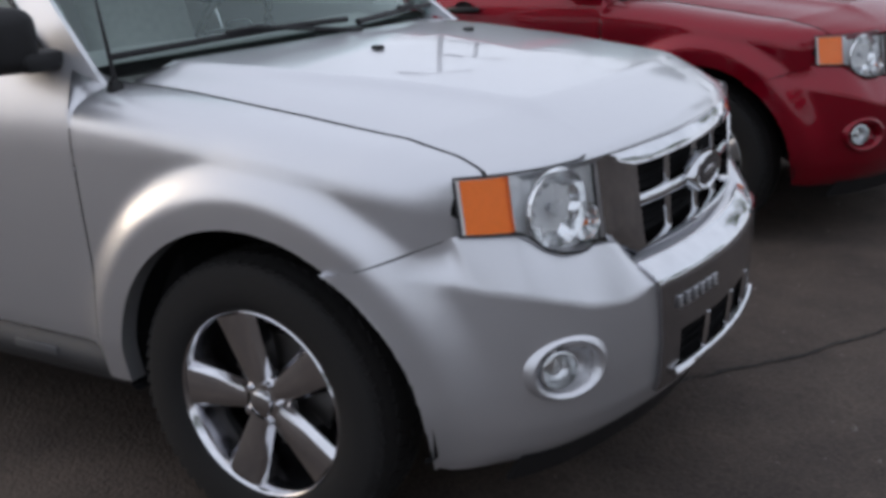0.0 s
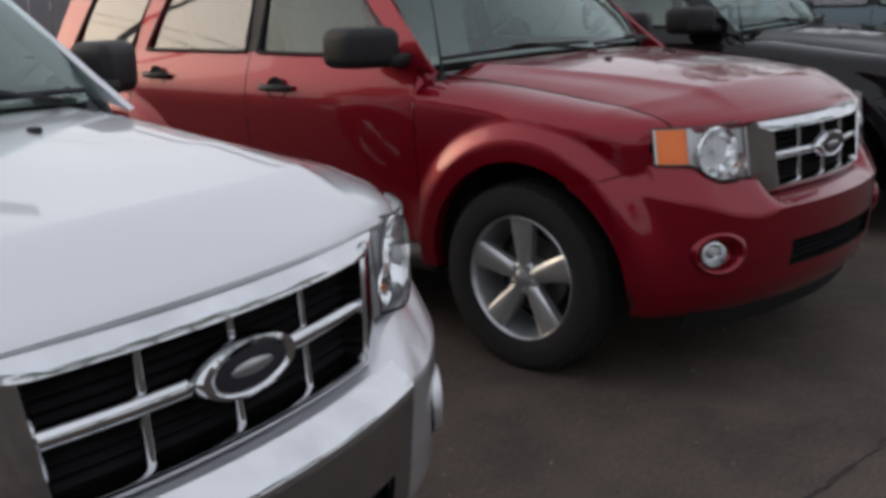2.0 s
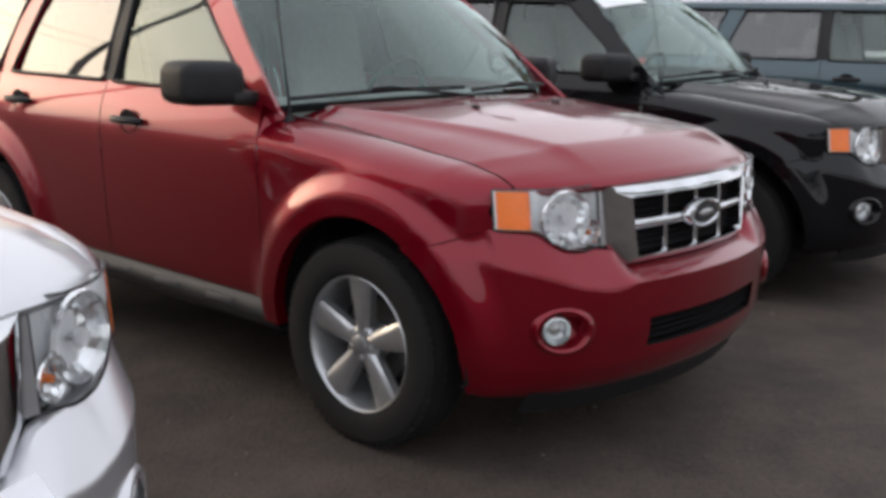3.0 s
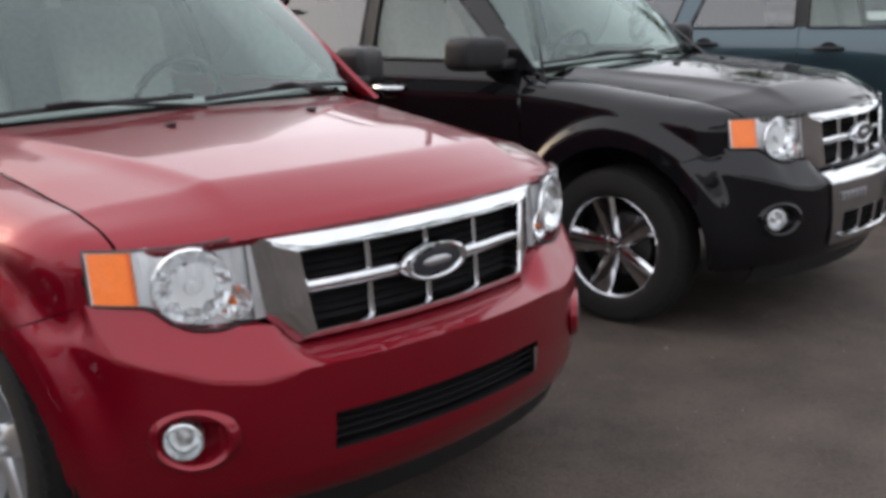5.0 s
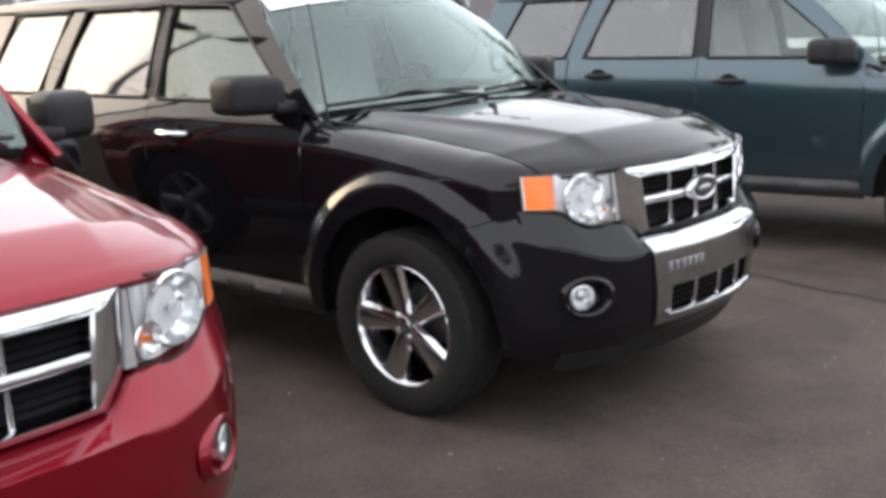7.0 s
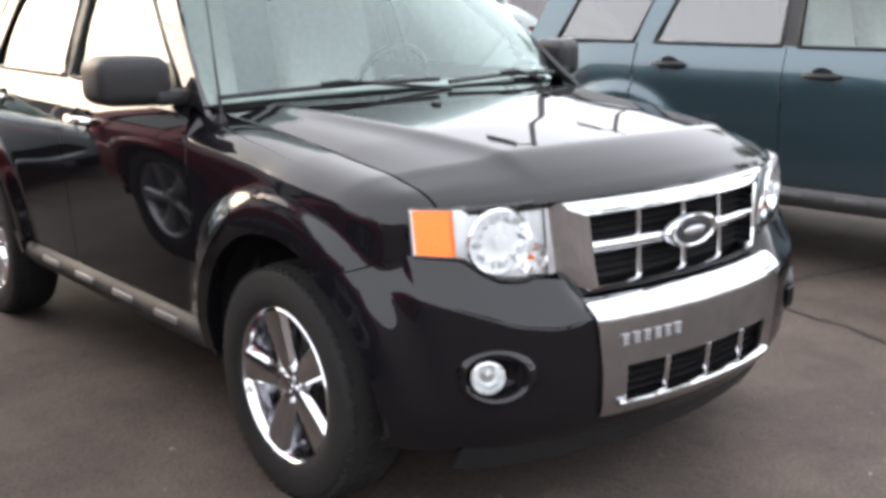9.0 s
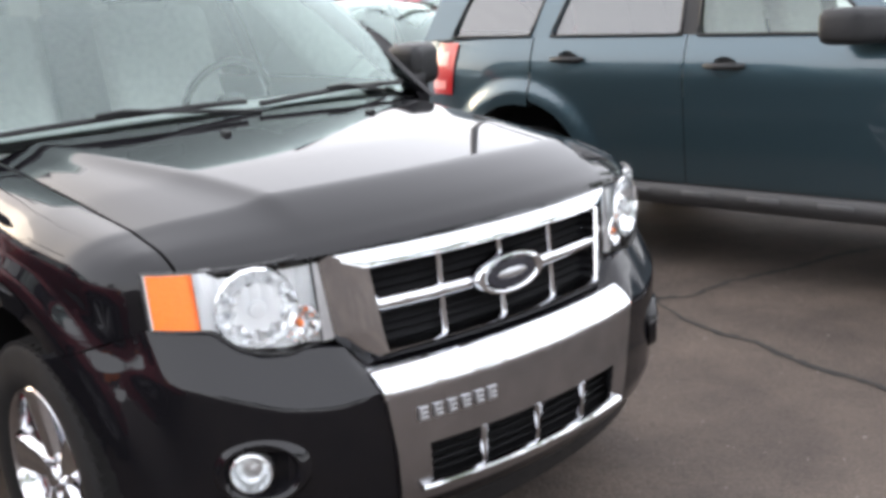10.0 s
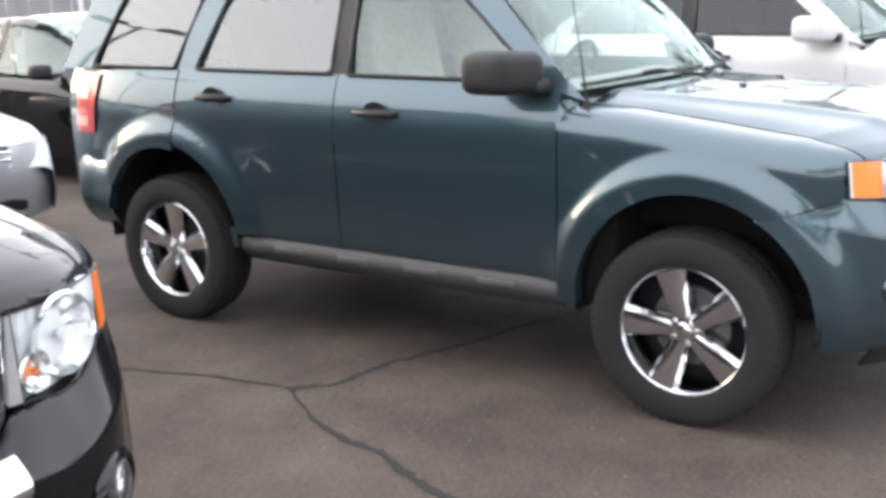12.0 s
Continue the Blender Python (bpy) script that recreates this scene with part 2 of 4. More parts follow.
def snap_arch(bm, cx, keep_r=ARCH):
    """Cuts the round wheel opening out of a sheet of quads."""
    def rad(co):
        return math.hypot(co.x - cx, max(co.z - AXLE, 0.0))
    dead = [f for f in bm.faces if rad(f.calc_center_median()) < keep_r]
    bmesh.ops.delete(bm, geom=dead, context="FACES")
    for v in bm.verts:
        if v.is_boundary and abs(rad(v.co) - keep_r) < 0.03:
            dz = max(v.co.z - AXLE, 0.0)
            if dz == 0.0:
                v.co.x = cx + math.copysign(keep_r, v.co.x - cx)
                continue
            k = keep_r / max(rad(v.co), 1e-6)
            v.co.x, v.co.z = cx + (v.co.x - cx) * k, AXLE + dz * k
    # a lip that turns inward
    rim = [e for e in bm.edges if e.is_boundary and all(abs(rad(v.co) - keep_r) < 0.004 for v in e.verts)]
    ext = bmesh.ops.extrude_edge_only(bm, edges=rim)
    for v in ext["geom"]:
        if isinstance(v, bmesh.types.BMVert):
            v.co.y += 0.05 if v.co.y < 0 else -0.05


def side_panel(x0, x1, z0, z1, nx, nz, arch=None):
    """A sheet of the right-hand side; ends and edges may be functions of height or length."""
    def fn(u, v):
        zz0 = z0
        zt = z1 if not callable(z1) else None
        xa = x0(0.5) if callable(x0) else x0
        x = (x0 if not callable(x0) else xa) + u * ((x1 if not callable(x1) else x1(0.5)) - xa)
        top = z1(x) if callable(z1) else zt
        z = zz0 + v * (top - zz0)
        xb = x0(z) if callable(x0) else x0
        xe = x1(z) if callable(x1) else x1
        x = xb + u * (xe - xb)
        return (x, -side_y(x, z), z)
    bm = grid(fn, span(0, 1, nx), span(0, 1, nz))
    if arch is not None:
        snap_arch(bm, arch)
    return bm


def both(name, make, mat, parent, label="", sharp=40):
    """One part on each side of the car."""
    return [part(name, make(), mat, parent, label, sharp), part(name, flip(make()), mat, parent, label, sharp)]


GAP = 0.0028


def belt(x, z):
    """A place on the sloping window side, right-hand side."""
    return Vector((x, -(0.828 - (z - 1.18) * 0.40), z + 0.07 * max(z - 1.18, 0)))


def pane(corners, n=6, off=0.0, thick=0.0):
    """A four-cornered sheet on the window side: low rear, low front, high front, high rear, as (x, z)."""
    a, b, c, d = [Vector(p) for p in corners]

    def fn(u, v):
        p = (a + (b - a) * u) * (1 - v) + (d + (c - d) * u) * v
        q = belt(p.x, p.y)
        bow = 0.012 * math.sin(math.pi * v)
        return (q.x, q.y - bow + off, q.z)
    return grid(fn, span(0, 1, n), span(0, 1, n), thick=thick)


def corner_trim(corners, k, r):
    """Rounds one corner of a window."""
    bm = bmesh.new()
    c = Vector(corners[k])
    e1 = (Vector(corners[k - 1]) - c).normalized()
    e2 = (Vector(corners[(k + 1) % len(corners)]) - c).normalized()
    pts = [c] + [c + e1 * r * (1 - i / 6) ** 2 + e2 * r * (i / 6) ** 2 for i in range(7)]
    vs = []
    for p in pts:
        q = belt(p.x, p.y)
        vs.append(bm.verts.new((q.x, q.y - 0.008, q.z)))
    for i in range(1, 7):
        bm.faces.new((vs[0], vs[i], vs[i + 1]))
    return bm


def ring(outer, inner, place):
    """A band between two loops of points, with a return into the opening and round the outside."""
    bm = bmesh.new()
    profile = [(0.0, -0.016), (0.10, -0.008), (0.30, 0.004), (0.55, 0.013), (0.80, 0.0175), (0.92, 0.0185), (1.0, 0.012)]
    loops = [[(p, -0.045) for p in outer]] + [[(o + (i - o) * f, d) for o, i in zip(outer, inner)] for f, d in profile] + [[(p, -0.05) for p in inner]]
    rows = [[bm.verts.new(place(p, d)) for p, d in l] for l in loops]
    n = len(outer)
    for a, b in zip(rows, rows[1:]):
        for k in range(n):
            bm.faces.new((a[k], a[(k + 1) % n], b[(k + 1) % n], b[k]))
    return bm


def loop4(corners, n=14):
    """A loop of points round some corners."""
    out = []
    for k in range(len(corners)):
        a, b = Vector(corners[k]), Vector(corners[(k + 1) % len(corners)])
        out += [a + (b - a) * i / n for i in range(n)]
    return out


def grille_at(p, d):
    return Vector((upper_x(p.x) - 0.006 + d + 0.06 * (0.80 - p.y), p.x, p.y))


def lamp_low(s):
    return table(s, [(0, 0.752), (0.3, 0.748), (0.45, 0.754), (0.58, 0.772), (0.70, 0.808), (0.75, 0.815), (1, 0.817)])


def lamp_at(s, v, depth=0.0):
    """A place on the right headlamp: s from the grille outward, v upward."""
    y = 0.488 + 0.307 * s
    z0, z1 = lamp_low(s), 0.948 - 0.010 * s
    z = z0 + (z1 - z0) * v
    x = upper_x(y) + 0.010 - 0.022 * (v - 0.4) * (1 - 0.3 * s) + 0.02 * s - 0.026 * (1 - smooth(s, 0.0, 0.28))
    d = 0.70 * smooth(s, 0.0, 1.0)
    return Vector((x - depth * math.cos(d), -y + depth * math.sin(d), z))


def bumper_top(y):
    return table(y, [(0, 0.674), (0.395, 0.674), (0.458, 0.738), (0.50, 0.745), (0.62, 0.754), (0.70, 0.808), (0.80, 0.816), (0.84, 0.792), (0.875, 0.750), (0.90, 0.735)])


def bumper_at(y, v, out=0.0):
    """A place on the front bumper: |y| from the middle, v from the lower lip (0) over the crest (0.62) to the top (1)."""
    a = abs(y)
    if v > 1:
        p = bumper_at(y, 1.0)
        k = smooth(a, 0.80, 0.84)
        x = min(p.x, upper_x(a) - 0.02) * (1 - k) + p.x * k
        return Vector((x, math.copysign(abs(p.y) - 0.03 * k, y) if y else 0.0, p.z + 0.003))
    top = bumper_top(a)
    crest = table(a, [(0, 0.645), (0.42, 0.642), (0.52, 0.628), (0.62, 0.645), (0.74, 0.690), (0.85, 0.725), (0.9, 0.722)])
    low = 0.285
    if v <= 0.7:
        z = low + (crest - low) * v / 0.7
    else:
        z = crest + (top - crest) * (v - 0.7) / 0.3
    back = table(z, [(0.285, 0.085), (0.32, 0.045), (0.38, 0.018), (0.48, 0.004), (0.58, 0.0), (crest, 0.0)]) if v <= 0.7 else 0.0
    x = bumper_x(a) - back * (1 - 0.6 * smooth(a, 0.7, 0.9))
    if v > 0.7:
        k = (v - 0.7) / 0.3
        goal = min(x, upper_x(a) + 0.01)
        goal += (x - goal) * smooth(a, 0.78, 0.86)
        x = x + (goal - x) * k
    yy = a
    if a > 0.72:
        fl = flare(x, z)
        yy += 0.034 * fl * smooth(a, 0.72, 0.86)
        if v > 0.7:
            flush = side_y(min(x, 0.5), z) + 0.001
            yy += (min(yy, flush) - yy) * smooth((v - 0.7) / 0.3, 0, 1) * smooth(a, 0.74, 0.82) * smooth(x, 0.38, 0.46)
        if z < 0.45:
            yy -= 0.04 * smooth(0.45 - z, 0, 0.17) * smooth(a, 0.75, 0.9)
    return Vector((x + out, math.copysign(yy, y) if y else 0.0, z))


def build_wheel(style):
    """A wheel with tyre, rim, spokes and nuts; its outer face looks to -y."""
    w = new("wheel")
    R = 0.365
    prof = [(0.236, 0.09), (0.25, 0.105), (0.30, 0.112), (0.335, 0.106), (0.352, 0.095), (0.362, 0.075), (R, 0.045), (R, 0.0), (R, -0.045), (0.362, -0.075),
            (0.352, -0.097), (0.343, -0.106), (0.335, -0.108), (0.30, -0.113), (0.265, -0.110), (0.250, -0.104), (0.240, -0.098), (0.236, -0.09)]
    tyre = part("tyre", lathe(prof, 64), RUBBER, w)
    tread = bmesh.new()
    for k in range(64):
        a = 2 * math.pi * k / 64
        for yy, tilt in ((-0.082, 0.25), (-0.03, -0.3), (0.03, 0.3)):
            rot = Matrix.Rotation(-a, 4, "Y")
            box((0.016, 0.035, 0.024), (0, 0, 0), 0.0, tread, rot @ Matrix.Translation((0.352 if yy < -0.05 else 0.3605, yy, 0)) @ Matrix.Rotation(tilt, 4, "X"))
    part("tread", tread, RUBBER, tyre, sharp=30)
    met = WHEELCHROME if style == "chrome" else ALLOY
    rim = part("rim", lathe([(0.238, -0.092), (0.240, -0.098), (0.237, -0.101), (0.233, -0.097), (0.227, -0.072), (0.214, -0.03), (0.205, 0.06), (0.19, 0.085)], 64), met, w, "bright rim")
    disc = part("brake_disc", lathe([(0.0, 0.0), (0.15, 0.0), (0.15, 0.02), (0.0, 0.02)], 40), material_disc, w)
    part("wheel_back", lathe([(0.0, 0.05), (0.21, 0.05), (0.21, 0.06), (0.0, 0.06)], 32), DARK, w)
    for k in range(5):
        a = 2 * math.pi * k / 5 + (0.33 if style == "chrome" else 0.2)

        def fn(u, v):
            r = 0.045 + 0.183 * u
            half = (0.036 + 0.028 * u) if style == "chrome" else (0.030 + 0.026 * u)
            t = v * half
            edge = abs(v)
            if style == "chrome":
                y = -0.084 - 0.011 * u + 0.055 * max(0.0, edge - 0.72) + 0.007 * v * v + 0.006 * (1 - u) * edge + (0.03 if edge > 0.98 else 0)
            else:
                y = -0.086 - 0.006 * u + 0.010 * edge ** 4 + (0.03 if edge > 0.98 else 0) + 0.012 * (1 - u) * edge
            return (r * math.cos(a) - t * math.sin(a), y, r * math.sin(a) + t * math.cos(a))
        part("spoke", grid(fn, span(0, 1, 8), [-1, -0.97, -0.72, -0.68, -0.3, 0.3, 0.68, 0.72, 0.97, 1]), met, rim, sharp=25)
    part("hub_cap", lathe([(0.0, -0.094), (0.022, -0.094), (0.030, -0.090), (0.033, -0.080), (0.052, -0.078), (0.064, -0.070), (0.070, -0.05), (0.070, 0.0)], 32), met, rim)
    for k in range(5):
        a = 2 * math.pi * (k + 0.5) / 5 + 0.33
        part("wheel_nut", lathe([(0.0, -0.088), (0.009, -0.088), (0.011, -0.082), (0.011, -0.06)], 6, at=(0.050 * math.cos(a), 0, 0.050 * math.sin(a))), met, rim)
    return w


material_disc = material("brake_steel", (0.12, 0.115, 0.11), 0.45, 0.8, vary=0.3, scale=30)


def build_suv(label, mat, limited=True, wheels="chrome", fogring=None, tinted=True, handle=None, mirror=None, pane_mat=None):
    car = thing("sport_utility_vehicle", label, "car", "parked sport utility vehicles")
    # hood, with its seam to the fenders
    def hood_at(d, w):
        a = abs(w)
        c = crease(d)
        y = c * a if a <= 1 else c + (HOOD_SIDE - GAP - c) * (a - 1)
        y = math.copysign(y, w) if w else 0.0
        x = max(hood_edge(y) - d, cowl_x(y) + 0.01 + 0.0004 * d)
        return (x, y, hood_z(x, y))
    ds = [0, 0.006, 0.012, 0.03, 0.05, 0.07, 0.10, 0.13, 0.15, 0.17, 0.18, 0.19, 0.20, 0.22] + span(0.26, 1.16, 30)
    ws_ = [-2, -1.8, -1.6, -1.4, -1.25, -1.15, -1.06, -1] + span(-0.96, 0.96, 24) + [1, 1.06, 1.15, 1.25, 1.4, 1.6, 1.8, 2]
    hood = part("hood", grid(hood_at, ds, ws_), mat, car, sharp=80)
    part("hood_lip", grid(lambda y, v: (hood_edge(y) - 0.03 * v, y, 0.950 - 0.010 * (y / 0.5) ** 2 - 0.05 * smooth(abs(y), 0.66, 0.9) * smooth(0, -0.1, 0.5) - 0.016 * (1 - abs(2 * v - 1)) - 0.001), span(-0.73, 0.73, 40), [0, 0.5, 1]), mat, hood)
    for s in (-1, 1):
        part("washer_nozzle", box((0.03, 0.022, 0.012), (-0.02, 0.25 * s, hood_z(-0.02, 0.25) + 0.004), 0.004), PLASTIC, hood)
    # fenders: top strip and side
    seam_x = -0.502

    def front(z):
        return 0.305 + (z - 0.739) * 2.7 if z < 0.822 else 0.528 - (z - 0.822) * 0.30

    def fender():
        def fn(u, v):
            if v <= 0:
                # the rounded top, from the hood's seam down to the shoulder
                a = (1 + v) * math.pi / 2
                y0 = HOOD_SIDE + GAP
                x1 = hood_edge(y0) - 0.004
                xs = seam_x + GAP + u * (front(0.9) - 0.003 - seam_x - GAP)
                xt = seam_x + 0.06 + u * (x1 - seam_x - 0.06)
                k = math.sin(a)
                x = xt + (xs - xt) * k
                zt, zs = hood_z(xt, y0), shoulder(xs)
                ys = side_y(xs, zs)
                return (x, -(y0 + (ys - y0) * k), zs + (zt - zs) * math.cos(a) ** 0.9 if v < 0 else zs)
            x = seam_x + 0.5
            for _ in range(3):
                zs = shoulder(x)
                z = zs + v * (0.34 - zs)
                x = seam_x + GAP + u * (front(max(z, 0.70)) - 0.003 - seam_x - GAP)
            return (x, -side_y(x, z), z)
        bm = grid(fn, span(0, 1, 70), span(-1, 0, 8) + span(0, 1, 46)[1:])
        snap_arch(bm, 0.02)
        return bm
    both("fender", fender, mat, car, sharp=50)

    def foot():
        y0 = HOOD_SIDE + GAP
        xt = seam_x + 0.06
        zt, zs = hood_z(xt, y0), shoulder(seam_x + GAP)
        ys = side_y(seam_x, zs)

        def fn(u, v):
            a = u * math.pi / 2
            p = Vector((xt + (seam_x + GAP - xt) * math.sin(a), -(y0 + (ys - y0) * math.sin(a)), zs + (zt - zs) * math.cos(a) ** 0.9 if u < 1 else zs))
            z = zs + (1.172 - zs) * (1 - u)
            q = Vector((seam_x - 0.10 * (1 - u), -side_y(seam_x, z), z))
            r = p.lerp(q, v)
            r.y -= 0.012 * math.sin(math.pi * v) * (1 - u)
            return r
        return grid(fn, span(0, 0.97, 8), span(0, 1, 6))
    both("pillar_foot", foot, mat, car, sharp=60)
    # doors, quarter panels
    fd = both("front_door", lambda: side_panel(-1.560, seam_x - GAP, 0.425, lambda x: 1.172, 24, 26), mat, car)
    rd = both("rear_door", lambda: cut_panel(side_panel(-2.52, -1.560 - 2 * GAP, 0.425, lambda x: 1.178, 26, 26)), mat, car)
    both("quarter_panel", lambda: quarter(), mat, car)
    # rocker moulding
    for s in (-1, 1):
        def rock(u, v):
            x = -2.16 + 1.68 * u
            z = 0.30 + 0.125 * v
            return (x, s * (0.80 + 0.055 * math.sin(math.pi * min(v * 0.8 + 0.05, 1)) + 0.006), z)
        rk = part("rocker_moulding", grid(rock, span(0, 1, 24), span(0, 1, 6)), GREYPLASTIC, car)
        for k in range(4):
            part("step_insert", box((0.17, 0.012, 0.026), (-0.78 - 0.36 * k, s * 0.861, 0.375), 0.005), SATIN if handle else ROCKERPAD, rk, "small satin insert" if handle else "")
    # greenhouse
    for s in (-1, 1):
        fx = (lambda b: b) if s < 0 else flip
        part("window_pillar", fx(pane([(-0.60, 1.155), (-0.40, 1.105), (-1.00, 1.605), (-1.115, 1.545)], thick=0.02)), mat, car)
        part("window_pillar", fx(pane([(-1.605, 1.17), (-1.50, 1.17), (-1.525, 1.56), (-1.625, 1.56)], thick=0.02)), PLASTIC, car)
        part("window_pillar", fx(pane([(-2.56, 1.17), (-2.40, 1.17), (-2.25, 1.56), (-2.42, 1.56)], thick=0.02)), mat, car)
        part("window_pillar", fx(pane([(-3.38, 1.16), (-3.13, 1.17), (-2.98, 1.56), (-3.20, 1.60)], thick=0.02)), mat, car)
        part("roof_side", fx(pane([(-3.21, 1.555), (-1.09, 1.545), (-1.00, 1.61), (-3.19, 1.615)], 14, thick=0.02)), mat, car)
        part("front_door_window", fx(pane([(-1.505, 1.165), (-0.60, 1.165), (-1.11, 1.55), (-1.53, 1.565)], off=0.012)), pane_mat or SIDEGLASS, car)
        part("rear_door_window", fx(pane([(-2.41, 1.165), (-1.60, 1.165), (-1.62, 1.565), (-2.255, 1.565)], off=0.012)), pane_mat or (PRIVACY if tinted else SIDEGLASS), car)
        part("quarter_window", fx(pane([(-3.14, 1.165), (-2.555, 1.165), (-2.42, 1.565), (-2.97, 1.565)], off=0.010)), pane_mat or (PRIVACY if tinted else SIDEGLASS), car)
        # dark window gaskets
        for w in ([(-1.505, 1.172), (-0.60, 1.168), (-1.11, 1.545), (-1.53, 1.56)], [(-2.41, 1.178), (-1.60, 1.175), (-1.62, 1.56), (-2.255, 1.56)], [(-3.14, 1.18), (-2.555, 1.18), (-2.42, 1.56), (-2.97, 1.56)]):
            pts = [belt(p.x, p.y) + Vector((0, -0.010, 0)) for p in loop4(w, 8)]
            seal = part("window_seal", fx(tube(pts, 0.008, 6, closed=True)), PLASTIC, car)
            for k in range(4):
                part("corner_trim", fx(corner_trim(w, k, 0.055)), PLASTIC, seal)
    roof = part("roof", grid(lambda u, y: (-0.965 - 0.10 * (y / 0.66) ** 2 - 2.20 * u, y, 1.636 + 0.075 * (1 - (y / 0.66) ** 2) ** 0.7 * smooth(u, -0.35, 0.25) * (1 - 0.5 * smooth(u, 0.7, 1.1))), span(0, 1, 24), span(-0.66, 0.66, 24)), mat, car)
    for s in (-1, 1):
        pts = [(-1.30 - 1.75 * u, s * 0.60, 1.675 + 0.055 * min(1, 6 * u, 6 * (1 - u))) for u in span(0, 1, 12)]
        part("roof_rail", tube(pts, 0.014, 8), SATIN if limited else PLASTIC, roof)

    def screen(u, v):
        yb, yt = 0.835 * u, 0.660 * u
        b = Vector((cowl_x(yb) - 0.01, yb, 1.150 - 0.02 * u * u))
        t = Vector((-0.965 - 0.10 * (yt / 0.66) ** 2, yt, 1.702 - 0.065 * abs(u) ** 2.4))
        p = b.lerp(t, v)
        p.x += 0.05 * math.sin(math.pi * v)
        p.z += 0.02 * math.sin(math.pi * v)
        return p
    ws = part("windscreen", grid(screen, span(-1, 1, 20), span(0, 1, 14)), WINDSCREEN, car)
    part("windscreen_edge", grid(lambda u, v: screen(u, 0.955 + 0.05 * v) + Vector((0.004, 0, 0.003)), span(-1, 1, 20), [0, 1]), DARK, ws)
    part("price_sheet", grid(lambda u, v: screen(u, v) + Vector((0.004, 0, 0.004)), span(-0.95, -0.42, 8), span(0.76, 0.90, 3)), PAPER, ws, "white paper price sheet")
    part("cowl", grid(lambda u, v: (cowl_x(0.78 * u) + 0.03 - 0.10 * v, 0.78 * u, 1.142 - 0.03 * u * u - 0.02 * math.sin(math.pi * v) + 0.012 * v), span(-1, 1, 20), span(0, 1, 4)), PLASTIC, car)
    for y0, y1 in ((-0.72, -0.02), (0.02, 0.68)):
        pts = []
        for u in span(0, 1, 10):
            y = y0 + (y1 - y0) * u
            p = screen(y / 0.775, 0.012 + 0.022 * math.sin(2.2 * u))
            pts.append(p + Vector((0.018, 0, 0.014)))
        wp = part("wiper", tube(pts, 0.009, 6), PLASTIC, car)
        part("wiper_arm", tube([Vector((cowl_x(y1) + 0.02, y1 * 0.9 + (0.03 if y1 < 0.3 else 0), 1.15)), pts[5] + Vector((0.014, 0, 0.014)), pts[4] + Vector((0.004, 0, 0.010))], 0.007, 6), PLASTIC, wp)
    # front bumper
    ys = span(0, 0.72, 30) + [0.72 + 0.18 * math.sin(math.pi / 2 * u) for u in span(0, 1, 44)[1:]]
    ys = [-y for y in ys[:0:-1]] + ys
    vs = span(0, 0.7, 26) + [0.72, 0.75, 0.79, 0.84, 0.9, 0.95, 1.0, 1.1]
    hole_w, hole_lo, hole_hi = (0.335, 0.395, 0.50) if limited else (0.36, 0.428, 0.525)

    def solid(y, v):
        p = bumper_at(y, v)
        if v > 1 and abs(y) > 0.79:
            return False
        if math.hypot((abs(y) - 0.672) / 1.15, p.z - 0.512) < 0.050:
            return False
        return not (abs(y) < hole_w and hole_lo < p.z < hole_hi)
    bm = grid(lambda y, v: bumper_at(y, v), ys, vs, solid)
    snap_arch(bm, 0.02)
    bumper = part("front_bumper", bm, mat, car, sharp=35)
    part("chin_spoiler", grid(lambda y, v: bumper_at(y, 0.03) + Vector((-0.015 - 0.04 * v, 0, -0.07 * v)), span(-0.70, 0.70, 30), [0, 0.5, 1], thick=0.012), PLASTIC, bumper)
    intake = part("lower_intake", grid(lambda y, v: bumper_at(y, 0.10 + 0.5 * v) + Vector((-0.06, 0, 0)), span(-0.42, 0.42, 16), span(0, 1, 4)), DARK, bumper)
    loop = [(-hole_w, hole_lo), (hole_w, hole_lo), (hole_w, hole_hi), (-hole_w, hole_hi)]
    rim_pts = loop4(loop, 10)
    part("intake_wall", grid(lambda i, v: (bumper_x(rim_pts[int(i) % 40].x) - 0.020 - 0.075 * v, rim_pts[int(i) % 40].x * 1.015, rim_pts[int(i) % 40].y + (0.010 if rim_pts[int(i) % 40].y > 0.46 else -0.010)), list(range(41)), [0, 0.5, 1]), DARK, intake)
    for k in range(5):
        z = hole_lo + 0.012 + k * (hole_hi - hole_lo - 0.02) / 4
        part("intake_slat", grid(lambda y, v: (bumper_x(y) - 0.045 + 0.02 * v, y, z + 0.006 * v), span(-hole_w, hole_w, 14), [0, 1], thick=0.004), DARK, intake)
    if limited:
        def pan(y, z, out):
            return Vector((bumper_x(y) + out - table(z, [(0.34, 0.03), (0.40, 0.012), (0.48, 0.004), (0.6, 0.0)]), y, z))

        def half(z):
            return table(z, [(0.34, 0.385), (0.5, 0.40), (0.66, 0.425), (0.70, 0.43)])
        zs = span(0.358, 0.396, 3) + span(0.405, 0.49, 6) + span(0.50, 0.63, 8) + [0.645, 0.66]
        bm = bmesh.new()

        def pf(u, z):
            y = u * half(z)
            p = pan(y, z, 0.012)
            if z > 0.63:
                p.x -= (z - 0.63) * 0.9
            return p
        us = [-1.0, -0.985] + span(-0.93, -0.86, 2) + span(-0.80, 0.80, 24) + span(0.86, 0.93, 2) + [0.985, 1.0]
        grid(pf, us, zs, lambda u, z: not (abs(u) < 0.83 and 0.396 < z < 0.498), thick=0.012, bm=bm)
        pnl = part("bumper_panel", bm, PANEL, bumper, "satin silver bumper centre panel", sharp=30)
